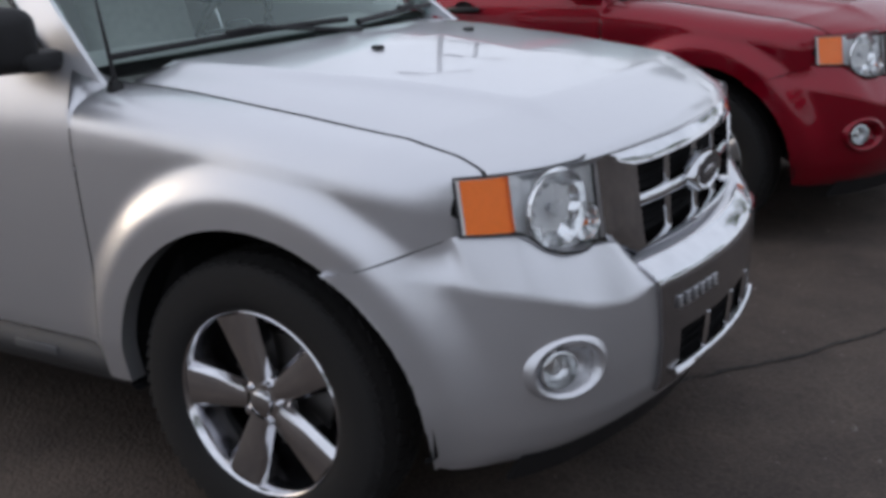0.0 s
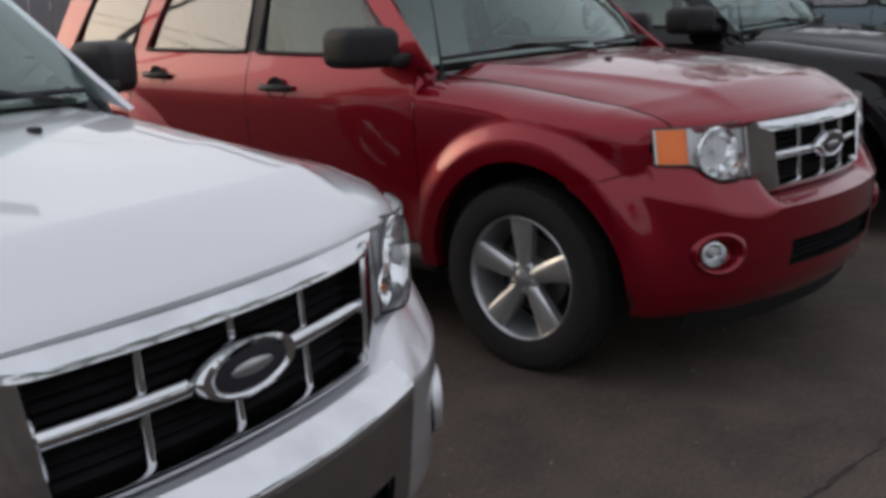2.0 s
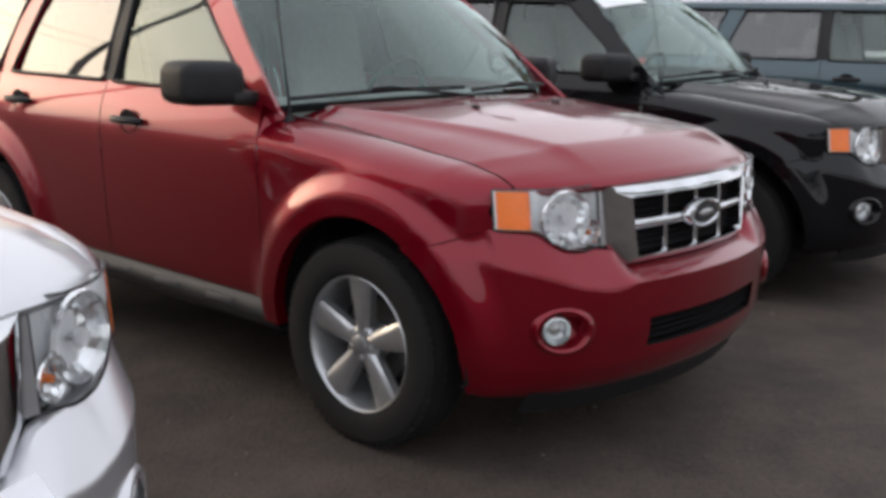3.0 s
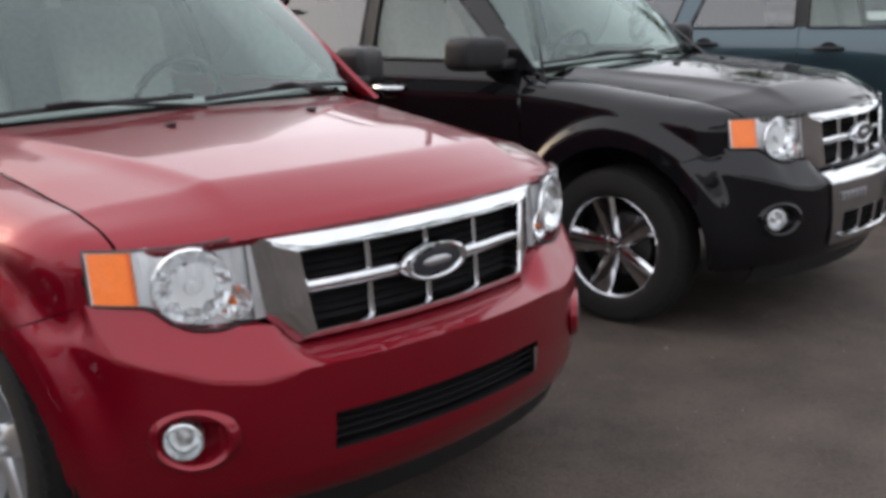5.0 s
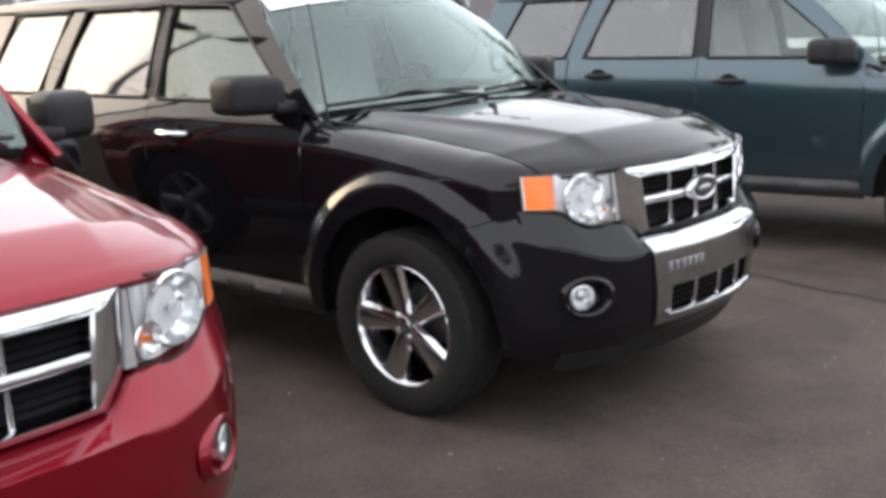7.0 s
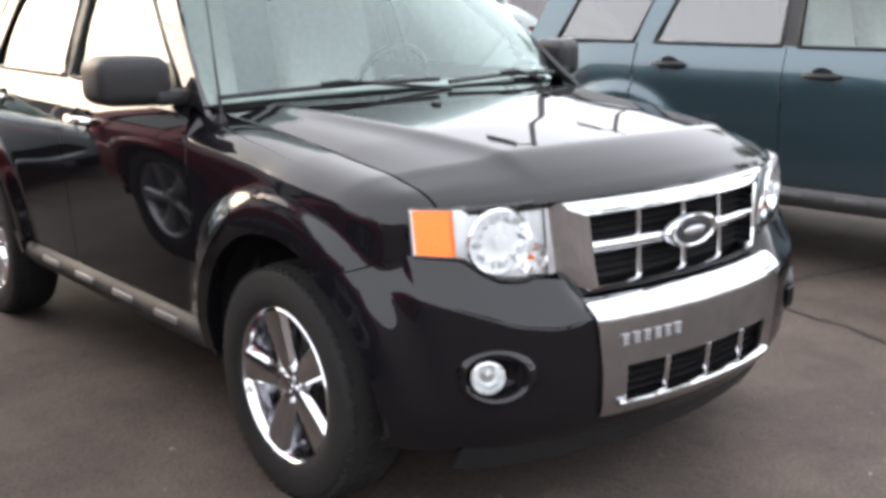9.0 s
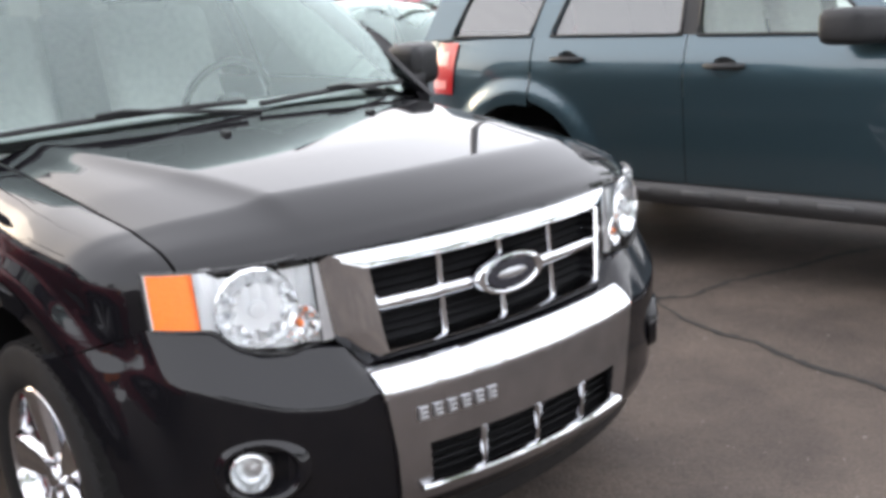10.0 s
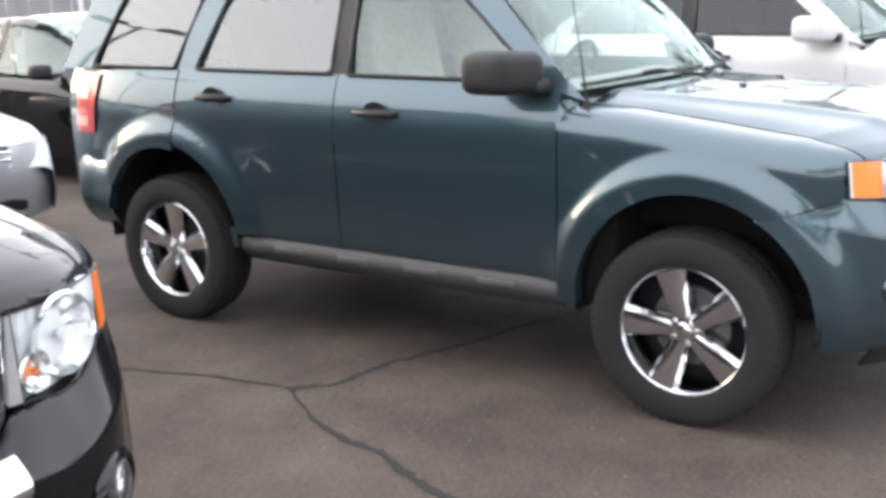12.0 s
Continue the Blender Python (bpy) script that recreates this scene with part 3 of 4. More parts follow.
        part("bumper_bar", grid(lambda u, t: pan(u * (half(0.64) + 0.002), 0.622 + 0.062 * t, 0.020 - 0.065 * t * t - 0.012 * (1 - t) ** 4) , span(-1, 1, 30), span(0, 1, 9), thick=0.006), CHROME, pnl, "chrome upper bar", sharp=60)
        part("panel_edge", tube([pan(y, 0.397, 0.02) for y in span(-0.345, 0.345, 20)], 0.010, 8), CHROME, pnl)
        for y in (-0.172, 0.0, 0.172):
            part("panel_divider", tube([pan(y, z, 0.008) for z in span(0.395, 0.50, 4)], 0.009, 8), CHROME, pnl)
        # raised model lettering, as plain bars
        for k in range(6):
            y = -0.335 + 0.037 * k
            p = pan(y, 0.575, 0.014)
            lt = box((0.006, 0.026, 0.006), p + Vector((0, 0, 0.012)), 0.001)
            box((0.006, 0.026, 0.005), p, 0.001, lt)
            box((0.006, 0.026, 0.006), p - Vector((0, 0, 0.012)), 0.001, lt)
            box((0.006, 0.006, 0.028), p - Vector((0, 0.010, 0)), 0.001, lt)
            part("raised_mark", lt, SATIN, pnl)
    # fog lamps
    for s in (-1, 1):
        c = bumper_at(0.672, 0.46)
        c.z = 0.512
        turn = Matrix.Rotation(radians(-38), 4, "Z")

        def put(bm):
            bmesh.ops.transform(bm, matrix=Matrix.Translation((c.x, -0.672, c.z)) @ turn, verts=bm.verts[:])
            return bm if s < 0 else flip(bm)
        bez = lathe([(0.0, -0.040), (0.034, -0.038), (0.046, -0.026), (0.055, -0.003), (0.061, 0.007), (0.066, 0.009), (0.072, 0.005), (0.080, -0.012)], 36, "x")
        bmesh.ops.scale(bez, vec=(1, 1.32, 1), verts=bez.verts[:])
        fl = part("fog_lamp", put(bez), fogring or mat, bumper, "round recessed fog lamp")
        part("lamp_bowl", put(lathe([(0.0, -0.022), (0.02, -0.026), (0.034, -0.012), (0.041, 0.002), (0.045, 0.0), (0.045, -0.035)], 16, "x", at=(0.004, -0.022, 0))), FOGBOWL, fl, sharp=2)
        part("lamp_glass", put(lathe([(0.0, 0.012), (0.025, 0.010), (0.041, 0.002)], 28, "x", at=(0.004, -0.022, 0))), CLEAR, fl)
    # grille
    out4 = [(-0.478, 0.948), (0.478, 0.948), (0.458, 0.752), (0.400, 0.676), (-0.400, 0.676), (-0.458, 0.752)]
    in4 = [(-0.374, 0.898), (0.374, 0.898), (0.358, 0.765), (0.352, 0.711), (-0.352, 0.711), (-0.358, 0.765)]
    gr = part("grille", ring(loop4(out4), loop4(in4), grille_at), CHROME, car, "chrome radiator grille")
    part("grille_back", grid(lambda y, z: grille_at(Vector((y, z)), -0.06), span(-0.38, 0.38, 12), span(0.70, 0.91, 4)), DARK, gr)
    for k in range(9):
        z = 0.716 + 0.0205 * k
        part("grille_slat", grid(lambda y, v: grille_at(Vector((y, z + 0.008 * v)), -0.035 - 0.012 * v), span(-0.37, 0.37, 12), [0, 1], thick=0.003), DARK, gr)
    part("grille_bar", grid(lambda y, t: grille_at(Vector((y, 0.810 + 0.016 * math.sin(t))), -0.004 + 0.014 * math.cos(t)), span(-0.365, 0.365, 20), span(-1.9, 1.9, 8)), CHROME, gr, sharp=60)
    for y in (-0.185, 0.0, 0.185):
        part("grille_post", grid(lambda z, t: grille_at(Vector((y + 0.008 * math.sin(t), z)), -0.016 + 0.012 * math.cos(t)), span(0.710, 0.902, 6), span(-1.9, 1.9, 6)), CHROME, gr, sharp=60)
    em = lathe([(0.0, 0.0), (0.070, 0.0), (0.084, 0.006), (0.096, 0.012), (0.108, 0.010), (0.115, 0.0), (0.115, -0.02)], 40, "x")
    bmesh.ops.scale(em, vec=(1, 1, 0.44), verts=em.verts[:])
    bmesh.ops.translate(em, vec=(0.795, 0, 0.815), verts=em.verts[:])
    em = part("emblem", em, CHROME, gr, "oval emblem with chrome rim")
    fc = lathe([(0.0, 0.008), (0.06, 0.008), (0.084, 0.0065)], 40, "x")
    bmesh.ops.scale(fc, vec=(1, 1, 0.40), verts=fc.verts[:])
    bmesh.ops.translate(fc, vec=(0.799, 0, 0.815), verts=fc.verts[:])
    part("emblem_field", fc, EMBLEM, em, "dark blue oval field")
    # a slim pale oval stands for the mark on the field
    mk = lathe([(0.0, 0.004), (0.036, 0.003), (0.055, 0.0)], 24, "x")
    bmesh.ops.scale(mk, vec=(1, 1, 0.24), verts=mk.verts[:])
    bmesh.ops.translate(mk, vec=(0.806, 0, 0.816), verts=mk.verts[:])
    part("emblem_mark", mk, SATIN, em)
    # headlamps
    for s in (-1, 1):
        fx = (lambda b: b) if s < 0 else flip
        lens = part("headlamp", fx(grid(lambda a, v: lamp_at(a, v), span(0, 0.79, 24), span(0, 1, 10))), CLEAR, car, "clear headlamp with amber corner")
        edge = [lamp_at(a, 0, 0.004) for a in span(0, 1, 24)] + [lamp_at(1, v, 0.004) for v in span(0.1, 0.9, 5)] + [lamp_at(a, 1, 0.004) for a in span(1, 0, 24)] + [lamp_at(0, v, 0.004) for v in span(0.9, 0.1, 5)]
        part("lamp_seal", fx(tube(edge, 0.0032, 6, closed=True)), GREYPLASTIC, lens)
        part("amber_reflector", fx(grid(lambda a, v: lamp_at(a, v, 0.001), span(0.768, 0.982, 18), span(0.035, 0.965, 8))), AMBER, lens, "amber side reflector")
        def inner(u, v):
            a = lamp_at(0, v, 0.002)
            e = -(0.458 + 0.020 * (a.z - 0.752) / 0.196) + 0.004
            return a.lerp(grille_at(Vector((e, a.z)), -0.016), u)
        part("lamp_trim", fx(grid(inner, span(0, 1, 3), span(0, 1, 8))), SATIN, lens)
        part("lamp_rim", fx(grid(lambda a, v: lamp_at(a, v, 0.007), span(0.755, 1.0, 16), span(0.0, 1, 8))), HOUSING, lens)

        def back(a, v):
            deep = 0.040 * math.sin(math.pi * min(max(a / 0.765, 0), 1)) ** 0.5
            flute = 0.006 * abs(math.sin(11 * math.pi * a)) * smooth(v, 0.45, 0.7)
            return lamp_at(a, v, deep + 0.006 - flute)
        part("lamp_housing", fx(grid(back, span(0, 0.765, 44), span(0.0, 1, 10))), HOUSING, lens, sharp=15)
        for a0, v0, r, tall in ((0.43, 0.50, 0.088, 0.96), (0.135, 0.25, 0.042, 1.0)):
            c = lamp_at(a0, v0, 0.012)
            place_at = Matrix.Translation(c) @ Matrix.Rotation(radians(-20), 4, "Z")
            # a bowl of stepped vertical facets round the bulb
            n, k = 20, r / 0.07
            bowl = bmesh.new()
            rings_ = []
            for q, deep in ((0.10, -0.036), (0.35, -0.033), (0.62, -0.024), (0.86, -0.010), (1.0, 0.0), (1.05, -0.008)):
                rings_.append([])
                for m in range(n):
                    w = 2 * math.pi * m / n
                    step = (0.0028 if m % 2 else -0.0028) * k * (0.5 + 0.9 * (m * 7 % 5) / 4) if 0.3 < q < 0.9 else 0.0
                    rings_[-1].append(bowl.verts.new((deep * k + step, q * r * math.cos(w), q * r * tall * math.sin(w))))
            for ra, rb in zip(rings_, rings_[1:]):
                for m in range(n):
                    bowl.faces.new((ra[m], ra[(m + 1) % n], rb[(m + 1) % n], rb[m]))
            bmesh.ops.transform(bowl, matrix=place_at, verts=bowl.verts[:])
            bw = part("lamp_bowl", fx(bowl), REFLECTOR, lens, "chromed lamp bowl", sharp=2)
            bulb = lathe([(0.0, 0.0), (0.007, -0.002), (0.009, -0.008), (0.009, -0.04)], 16, "x")
            bmesh.ops.transform(bulb, matrix=place_at, verts=bulb.verts[:])
            part("bulb", fx(bulb), AMBER if r < 0.05 else SATIN, bw)
            if r > 0.05:
                cap = lathe([(0.0, 0.004), (0.016, 0.002), (0.020, -0.006), (0.018, -0.012)], 20, "x")
                bmesh.ops.transform(cap, matrix=place_at, verts=cap.verts[:])
                part("bulb_shield", fx(cap), HOUSING, bw)
    # mirrors, handles, antenna
    for s in (-1, 1):
        fx = (lambda b: b) if s < 0 else flip
        mb = box((0.19, 0.205, 0.165), (0, 0, 0), 0.045, seg=4)
        for v in mb.verts:
            v.co.x += 0.10 * (v.co.y / 0.235) + 0.02
            if v.co.z < 0:
                v.co.z *= 0.9
        bmesh.ops.translate(mb, vec=(-0.69, -0.99, 1.203), verts=mb.verts[:])
        mi = part("door_mirror", fx(mb), mirror or PLASTIC, fd[0 if s < 0 else 1], "painted door mirror housing" if mirror else "black door mirror housing", sharp=60)
        part("mirror_foot", fx(box((0.12, 0.12, 0.05), (-0.60, -0.885, 1.155), 0.018)), PLASTIC, mi)
        part("mirror_sail", fx(pane([(-0.76, 1.165), (-0.595, 1.165), (-0.70, 1.25), (-0.78, 1.25)], off=-0.004, thick=0.01)), PLASTIC, mi)
        part("mirror_glass", fx(box((0.004, 0.155, 0.12), (-0.768, -0.99, 1.203), 0.0, turn=None)), CHROME, mi)
        for k, (hx, hz, pr) in enumerate(((-1.335, 1.020, fd), (-2.27, 1.052, rd))):
            yb = -side_y(hx, hz)
            cup = lathe([(0.0, 0.004), (0.04, 0.003), (0.055, -0.002), (0.058, -0.008)], 24)
            bmesh.ops.scale(cup, vec=(1.1, 1, 0.85), verts=cup.verts[:])
            bmesh.ops.translate(cup, vec=(hx, yb - 0.001, hz), verts=cup.verts[:])
            hd = part("door_handle", fx(tube([(hx - 0.105 + 0.21 * u, yb - 0.008 - 0.032 * math.sin(math.pi * u) ** 0.6, hz + 0.004) for u in span(0, 1, 10)], [0.012, 0.015, 0.016, 0.016, 0.016, 0.016, 0.016, 0.016, 0.016, 0.015, 0.012], 8)),
                      handle or PLASTIC, pr[0 if s < 0 else 1], "door pull handle")
            part("handle_cup", fx(cup), PLASTIC, hd)
    ant = part("antenna", tube([(-0.43, -0.79, 1.085), (-0.43, -0.79, 1.12), (-0.46, -0.79, 1.30), (-0.56, -0.79, 1.85)], [0.012, 0.006, 0.003, 0.002], 8), PLASTIC, car)
    part("antenna_foot", lathe([(0.0, 1.105), (0.014, 1.10), (0.02, 1.085), (0.022, 1.07)], 16, "z", at=(-0.43, -0.79, 0)), PLASTIC, ant)
    # tail: gate, lamps, rear bumper
    part("tailgate", grid(lambda y, z: (-3.43 + 0.05 * (y / 0.72) ** 2 + 0.30 * max(z - 1.12, 0) + 0.0, y, z), span(-0.74, 0.74, 16), span(0.62, 1.12, 6)), mat, car)
    part("rear_window", grid(lambda y, z: (-3.425 + 0.05 * (y / 0.72) ** 2 + 0.48 * (z - 1.12), y * (1 - 0.25 * (z - 1.12)), z), span(-0.76, 0.76, 16), span(1.12, 1.65, 6)), PRIVACY, car)

    def rear(u, v):
        a = u * math.pi / 2
        y = 0.865 * math.copysign(abs(math.sin(a)) ** 0.55, a)
        x = -3.02 - 0.50 * abs(math.cos(a)) ** 0.45
        z = 0.36 + 0.38 * v
        k = 1 - 0.06 * abs(2 * v - 1.1) ** 3
        yy = abs(y) * k + 0.034 * flare(x, z)
        return Vector((x * k + (1 - k) * -3.0, math.copysign(yy, y), z))
    bm = grid(rear, span(-1, 1, 60), span(0, 1, 12))
    snap_arch(bm, -BASE)
    part("rear_bumper", bm, mat, car)
    for s in (-1, 1):
        fx = (lambda b: b) if s < 0 else flip

        def tl(u, v):
            z = 0.845 + 0.30 * v
            x = -3.135 - 0.26 * u + 0.05 * v
            y = side_y(max(x, -3.4), z) + 0.012 - 0.07 * max(u - 0.5, 0) ** 2 * 4
            return (x, -y, z)
        tlp = part("tail_lamp", fx(grid(tl, span(0, 1, 10), span(0, 1, 10))), REDLENS, car, "red tail lamp")
        for v0, v1 in ((0.10, 0.27), (0.56, 0.84)):
            part("bright_lens", fx(grid(lambda u, v: Vector(tl(0.22 + 0.5 * u, v0 + (v1 - v0) * v)) + Vector((0, -0.004, 0)), span(0, 1, 4), span(0, 1, 4))), CLEARRED, tlp)
    # dark under-body, wheel wells, cabin
    part("underbody", box((2.0, 1.50, 0.55), (-1.31, 0, 0.58), 0.03), DARK, car)
    part("engine_undertray", box((0.40, 0.98, 0.45), (0.30, 0, 0.60), 0.03), DARK, car)
    part("engine_block", box((0.8, 1.1, 0.30), (0.0, 0, 0.75), 0.02), DARK, car)
    part("rear_floor_pan", box((0.75, 1.2, 0.42), (-2.95, 0, 0.62), 0.03), DARK, car)
    for cx in (0.02, -BASE):
        for s in (-1, 1):
            part("wheel_well", grid(lambda a, y: (cx + 0.455 * math.cos(a), s * y, AXLE + 0.455 * math.sin(a) if math.sin(a) > -0.1 else AXLE - 0.05), span(-0.35, math.pi + 0.35, 30), [0.50, 0.65, 0.80, 0.855]), DARK, car)
            part("well_back", grid(lambda a, r: (cx + r * math.cos(a), s * 0.50, AXLE + r * math.sin(a)), span(-0.3, math.pi + 0.3, 20), [0, 0.46]), DARK, car)
    cabin(car)
    for cx in (0.0, -BASE):
        for s in (-1, 1):
            w = build_wheel(wheels)
            w.parent = car
            w.matrix_local = Matrix.Translation((cx, s * 0.772, 0.359)) @ Matrix.Diagonal((0.985, 1.0, 0.985, 1)) @ Matrix.Rotation(0.0 if s < 0 else math.pi, 4, "Z") @ Matrix.Rotation((0.98 if wheels == "chrome" else 1.142) + 0.3 * (cx < 0), 4, "Y")
    return car


CLEARRED = material("pale_red_lens", (0.85, 0.30, 0.27), 0.3, coat=0.3, vary=0.1, scale=60)


def cut_panel(bm):
    snap_arch(bm, -BASE, 0.47)
    return bm


def quarter():
    def fn(u, v):
        z = 0.60 + v * (1.18 - 0.60)
        x = -2.53 - u * (0.86 - 0.03 * v)
        return (x, -side_y(x, z), z)
    bm = grid(fn, span(0, 1, 32), span(0, 1, 26))
    snap_arch(bm, -BASE)
    low = grid(lambda u, v: (-2.20 + 0.04 * u, -side_y(-2.18, 0.36 + 0.1 * v), 0.36 + 0.1 * v), [0, 1], [0, 1])
    return join(bm, low)


def cabin(car):
    """Seats, dashboard and wheel seen dimly through the glass."""
    part("cabin_floor", box((2.6, 1.5, 0.04), (-1.9, 0, 0.88), 0.01), CABIN, car)
    part("dashboard", grid(lambda y, t: (-0.75 + 0.22 * math.cos(t) + 0.05 * (1 - (y / 0.72) ** 2), y, 0.98 + 0.16 * math.sin(t)), span(-0.72, 0.72, 16), span(0, math.pi, 10)), CABIN, car)
    st = bmesh.new()
    pts = [(-1.05 + 0.06 * math.sin(a), 0.37 + 0.185 * math.cos(a), 1.10 + 0.165 * math.sin(a)) for a in span(0, 2 * math.pi, 28)[:-1]]
    tube(pts, 0.015, 8, st, closed=True)
    box((0.05, 0.12, 0.10), (-1.03, 0.37, 1.09), 0.02, st)
    box((0.03, 0.36, 0.03), (-1.04, 0.37, 1.10), 0.01, st)
    part("steering_wheel", st, PLASTIC, car)
    for sx, ys in ((-1.55, (-0.37, 0.37)), (-2.35, (-0.40, 0.0, 0.40))):
        for y in ys:
            b = box((0.14, 0.48 if sx > -2 else 0.40, 0.60), (0, 0, 0.30), 0.05, turn=Matrix.Rotation(radians(-14), 4, "Y"), seg=3)
            bmesh.ops.translate(b, vec=(sx, y, 0.88), verts=b.verts[:])
            seat = part("seat_back", b, CLOTH, car)
            hr = box((0.09, 0.25, 0.17), (sx - 0.17, y, 1.53), 0.04, seg=3)
            part("headrest", hr, CLOTH, seat)
    part("rear_view_mirror", box((0.03, 0.24, 0.065), (-0.98, 0, 1.53), 0.02), PLASTIC, car)


# ---- ground ----
ASPHALT = bpy.data.materials.new("worn_asphalt")
ASPHALT.use_nodes = True


def make_asphalt():
    nt = ASPHALT.node_tree
    p = nt.nodes["Principled BSDF"]
    co = nt.nodes.new("ShaderNodeTexCoord")

    def noi(scale, detail=6, rough=0.6):
        n = nt.nodes.new("ShaderNodeTexNoise")
        n.inputs["Scale"].default_value, n.inputs["Detail"].default_value, n.inputs["Roughness"].default_value = scale, detail, rough
        nt.links.new(co.outputs["Object"], n.inputs["Vector"])
        return n

    def ramp(node, stops):
        r = nt.nodes.new("ShaderNodeValToRGB")
        while len(r.color_ramp.elements) < len(stops):
            r.color_ramp.elements.new(0.5)
        for e, (pos, c) in zip(r.color_ramp.elements, stops):
            e.position, e.color = pos, (*c, 1)
        nt.links.new(node.outputs[0], r.inputs[0])
        return r
    big = ramp(noi(0.45, 8), [(0.3, (0.055, 0.043, 0.036)), (0.7, (0.088, 0.069, 0.058))])
    vor = nt.nodes.new("ShaderNodeTexVoronoi")
    vor.inputs["Scale"].default_value = 85
    nt.links.new(co.outputs["Object"], vor.inputs["Vector"])
    grit = ramp(vor, [(0.0, (1.9, 1.8, 1.7)), (0.3, (1.0, 1.0, 1.0)), (1.0, (0.6, 0.6, 0.6))])
    mx = nt.nodes.new("ShaderNodeMix")
    mx.data_type, mx.blend_type = "RGBA", "MULTIPLY"
    mx.inputs["Factor"].default_value = 0.85
    nt.links.new(big.outputs[0], mx.inputs["A"])
    nt.links.new(grit.outputs[0], mx.inputs["B"])
    stain = ramp(noi(2.3, 5), [(0.36, (0.62, 0.62, 0.64)), (0.64, (1.2, 1.19, 1.16))])
    m2 = nt.nodes.new("ShaderNodeMix")
    m2.data_type, m2.blend_type = "RGBA", "MULTIPLY"
    m2.inputs["Factor"].default_value = 0.75
    nt.links.new(mx.outputs["Result"], m2.inputs["A"])
    nt.links.new(stain.outputs[0], m2.inputs["B"])
    nt.links.new(m2.outputs["Result"], p.inputs["Base Color"])
    p.inputs["Roughness"].default_value = 0.85
    p.inputs["Specular IOR Level"].default_value = 0.3
    b = nt.nodes.new("ShaderNodeBump")
    b.inputs["Strength"].default_value, b.inputs["Distance"].default_value = 0.6, 0.006
    nt.links.new(vor.outputs["Distance"], b.inputs["Height"])
    b2 = nt.nodes.new("ShaderNodeBump")
    b2.inputs["Strength"].default_value, b2.inputs["Distance"].default_value = 0.4, 0.03
    nt.links.new(noi(6, 6).outputs[0], b2.inputs["Height"])
    nt.links.new(b.outputs[0], b2.inputs["Normal"])
    nt.links.new(b2.outputs[0], p.inputs["Normal"])


make_asphalt()


def ground_z(x):
    """The lot falls gently towards the east."""
    return -0.0042 * min(max(x, -4.0), 16.0)


g = grid(lambda x, y: (x, y, ground_z(x)), [-1500, -300, -60, -4, 16, 60, 300, 1500], [-1500, -300, -60, 0, 60, 300, 1500])
tagged(finish("ground", g, ASPHALT), "worn grey-brown asphalt of a parking lot", "ground", kind="structure")

# ---- the row of parked cars: x, y of the front axle, turn, ride ----
CARS = [[-0.029, -0.012, -0.874, -0.004], [2.972, -0.323, -10.391, 0.0015], [5.828, -0.61, -4.699, 0.0175], [9.447, -1.781, 0.348, 0.0607]]


def park(car, x, y, turn, lift=0.0):
    """Stands a car at x, y; lift is how much higher its body rides on its springs."""
    car.matrix_world = pose(x, y, ground_z(x) + lift, 0, 0, turn - 90)
    for part_of in car.children:
        if part_of.name.startswith("wheel") and part_of.type == "EMPTY":
            part_of.location.z -= lift


park(build_suv("silver metallic sport utility vehicle with chrome grille, parked nose out", SILVER), *CARS[0])
park(build_suv("dark red metallic sport utility vehicle with chrome grille, parked on asphalt", RED, False, "alloy"), *CARS[1])
park(build_suv("glossy black sport utility vehicle with chrome bumper panel, parked nose out", BLACK, handle=CHROME), *CARS[2])
park(build_suv("steel blue sport utility vehicle with chrome wheels, parked on asphalt", BLUE), *CARS[3])


# ---- the row behind and the lot's edges ----
DULLSILVER = paint("dull_silver_paint", (0.36, 0.37, 0.39), 0.5, 0.38)
GREYBODY = paint("pale_teal_paint", (0.42, 0.50, 0.52), 0.5, 0.35)
TANWALL = material("fence_boards", (0.20, 0.185, 0.19), 0.8, vary=0.25, scale=3, bump=0.3, bump_scale=60)
POLE = material("galvanised_pole", (0.16, 0.16, 0.165), 0.5, 0.6, vary=0.2, scale=5)
BARK = material("bark", (0.10, 0.075, 0.055), 0.9, vary=0.4, scale=14, bump=0.8, bump_scale=25)
LEAF = material("leaves", (0.055, 0.095, 0.028), 0.6, vary=0.4, scale=1.5)
CRACK = material("crack_filler", (0.013, 0.012, 0.011), 0.95, vary=0.4, scale=30, bump=0.6, bump_scale=90)


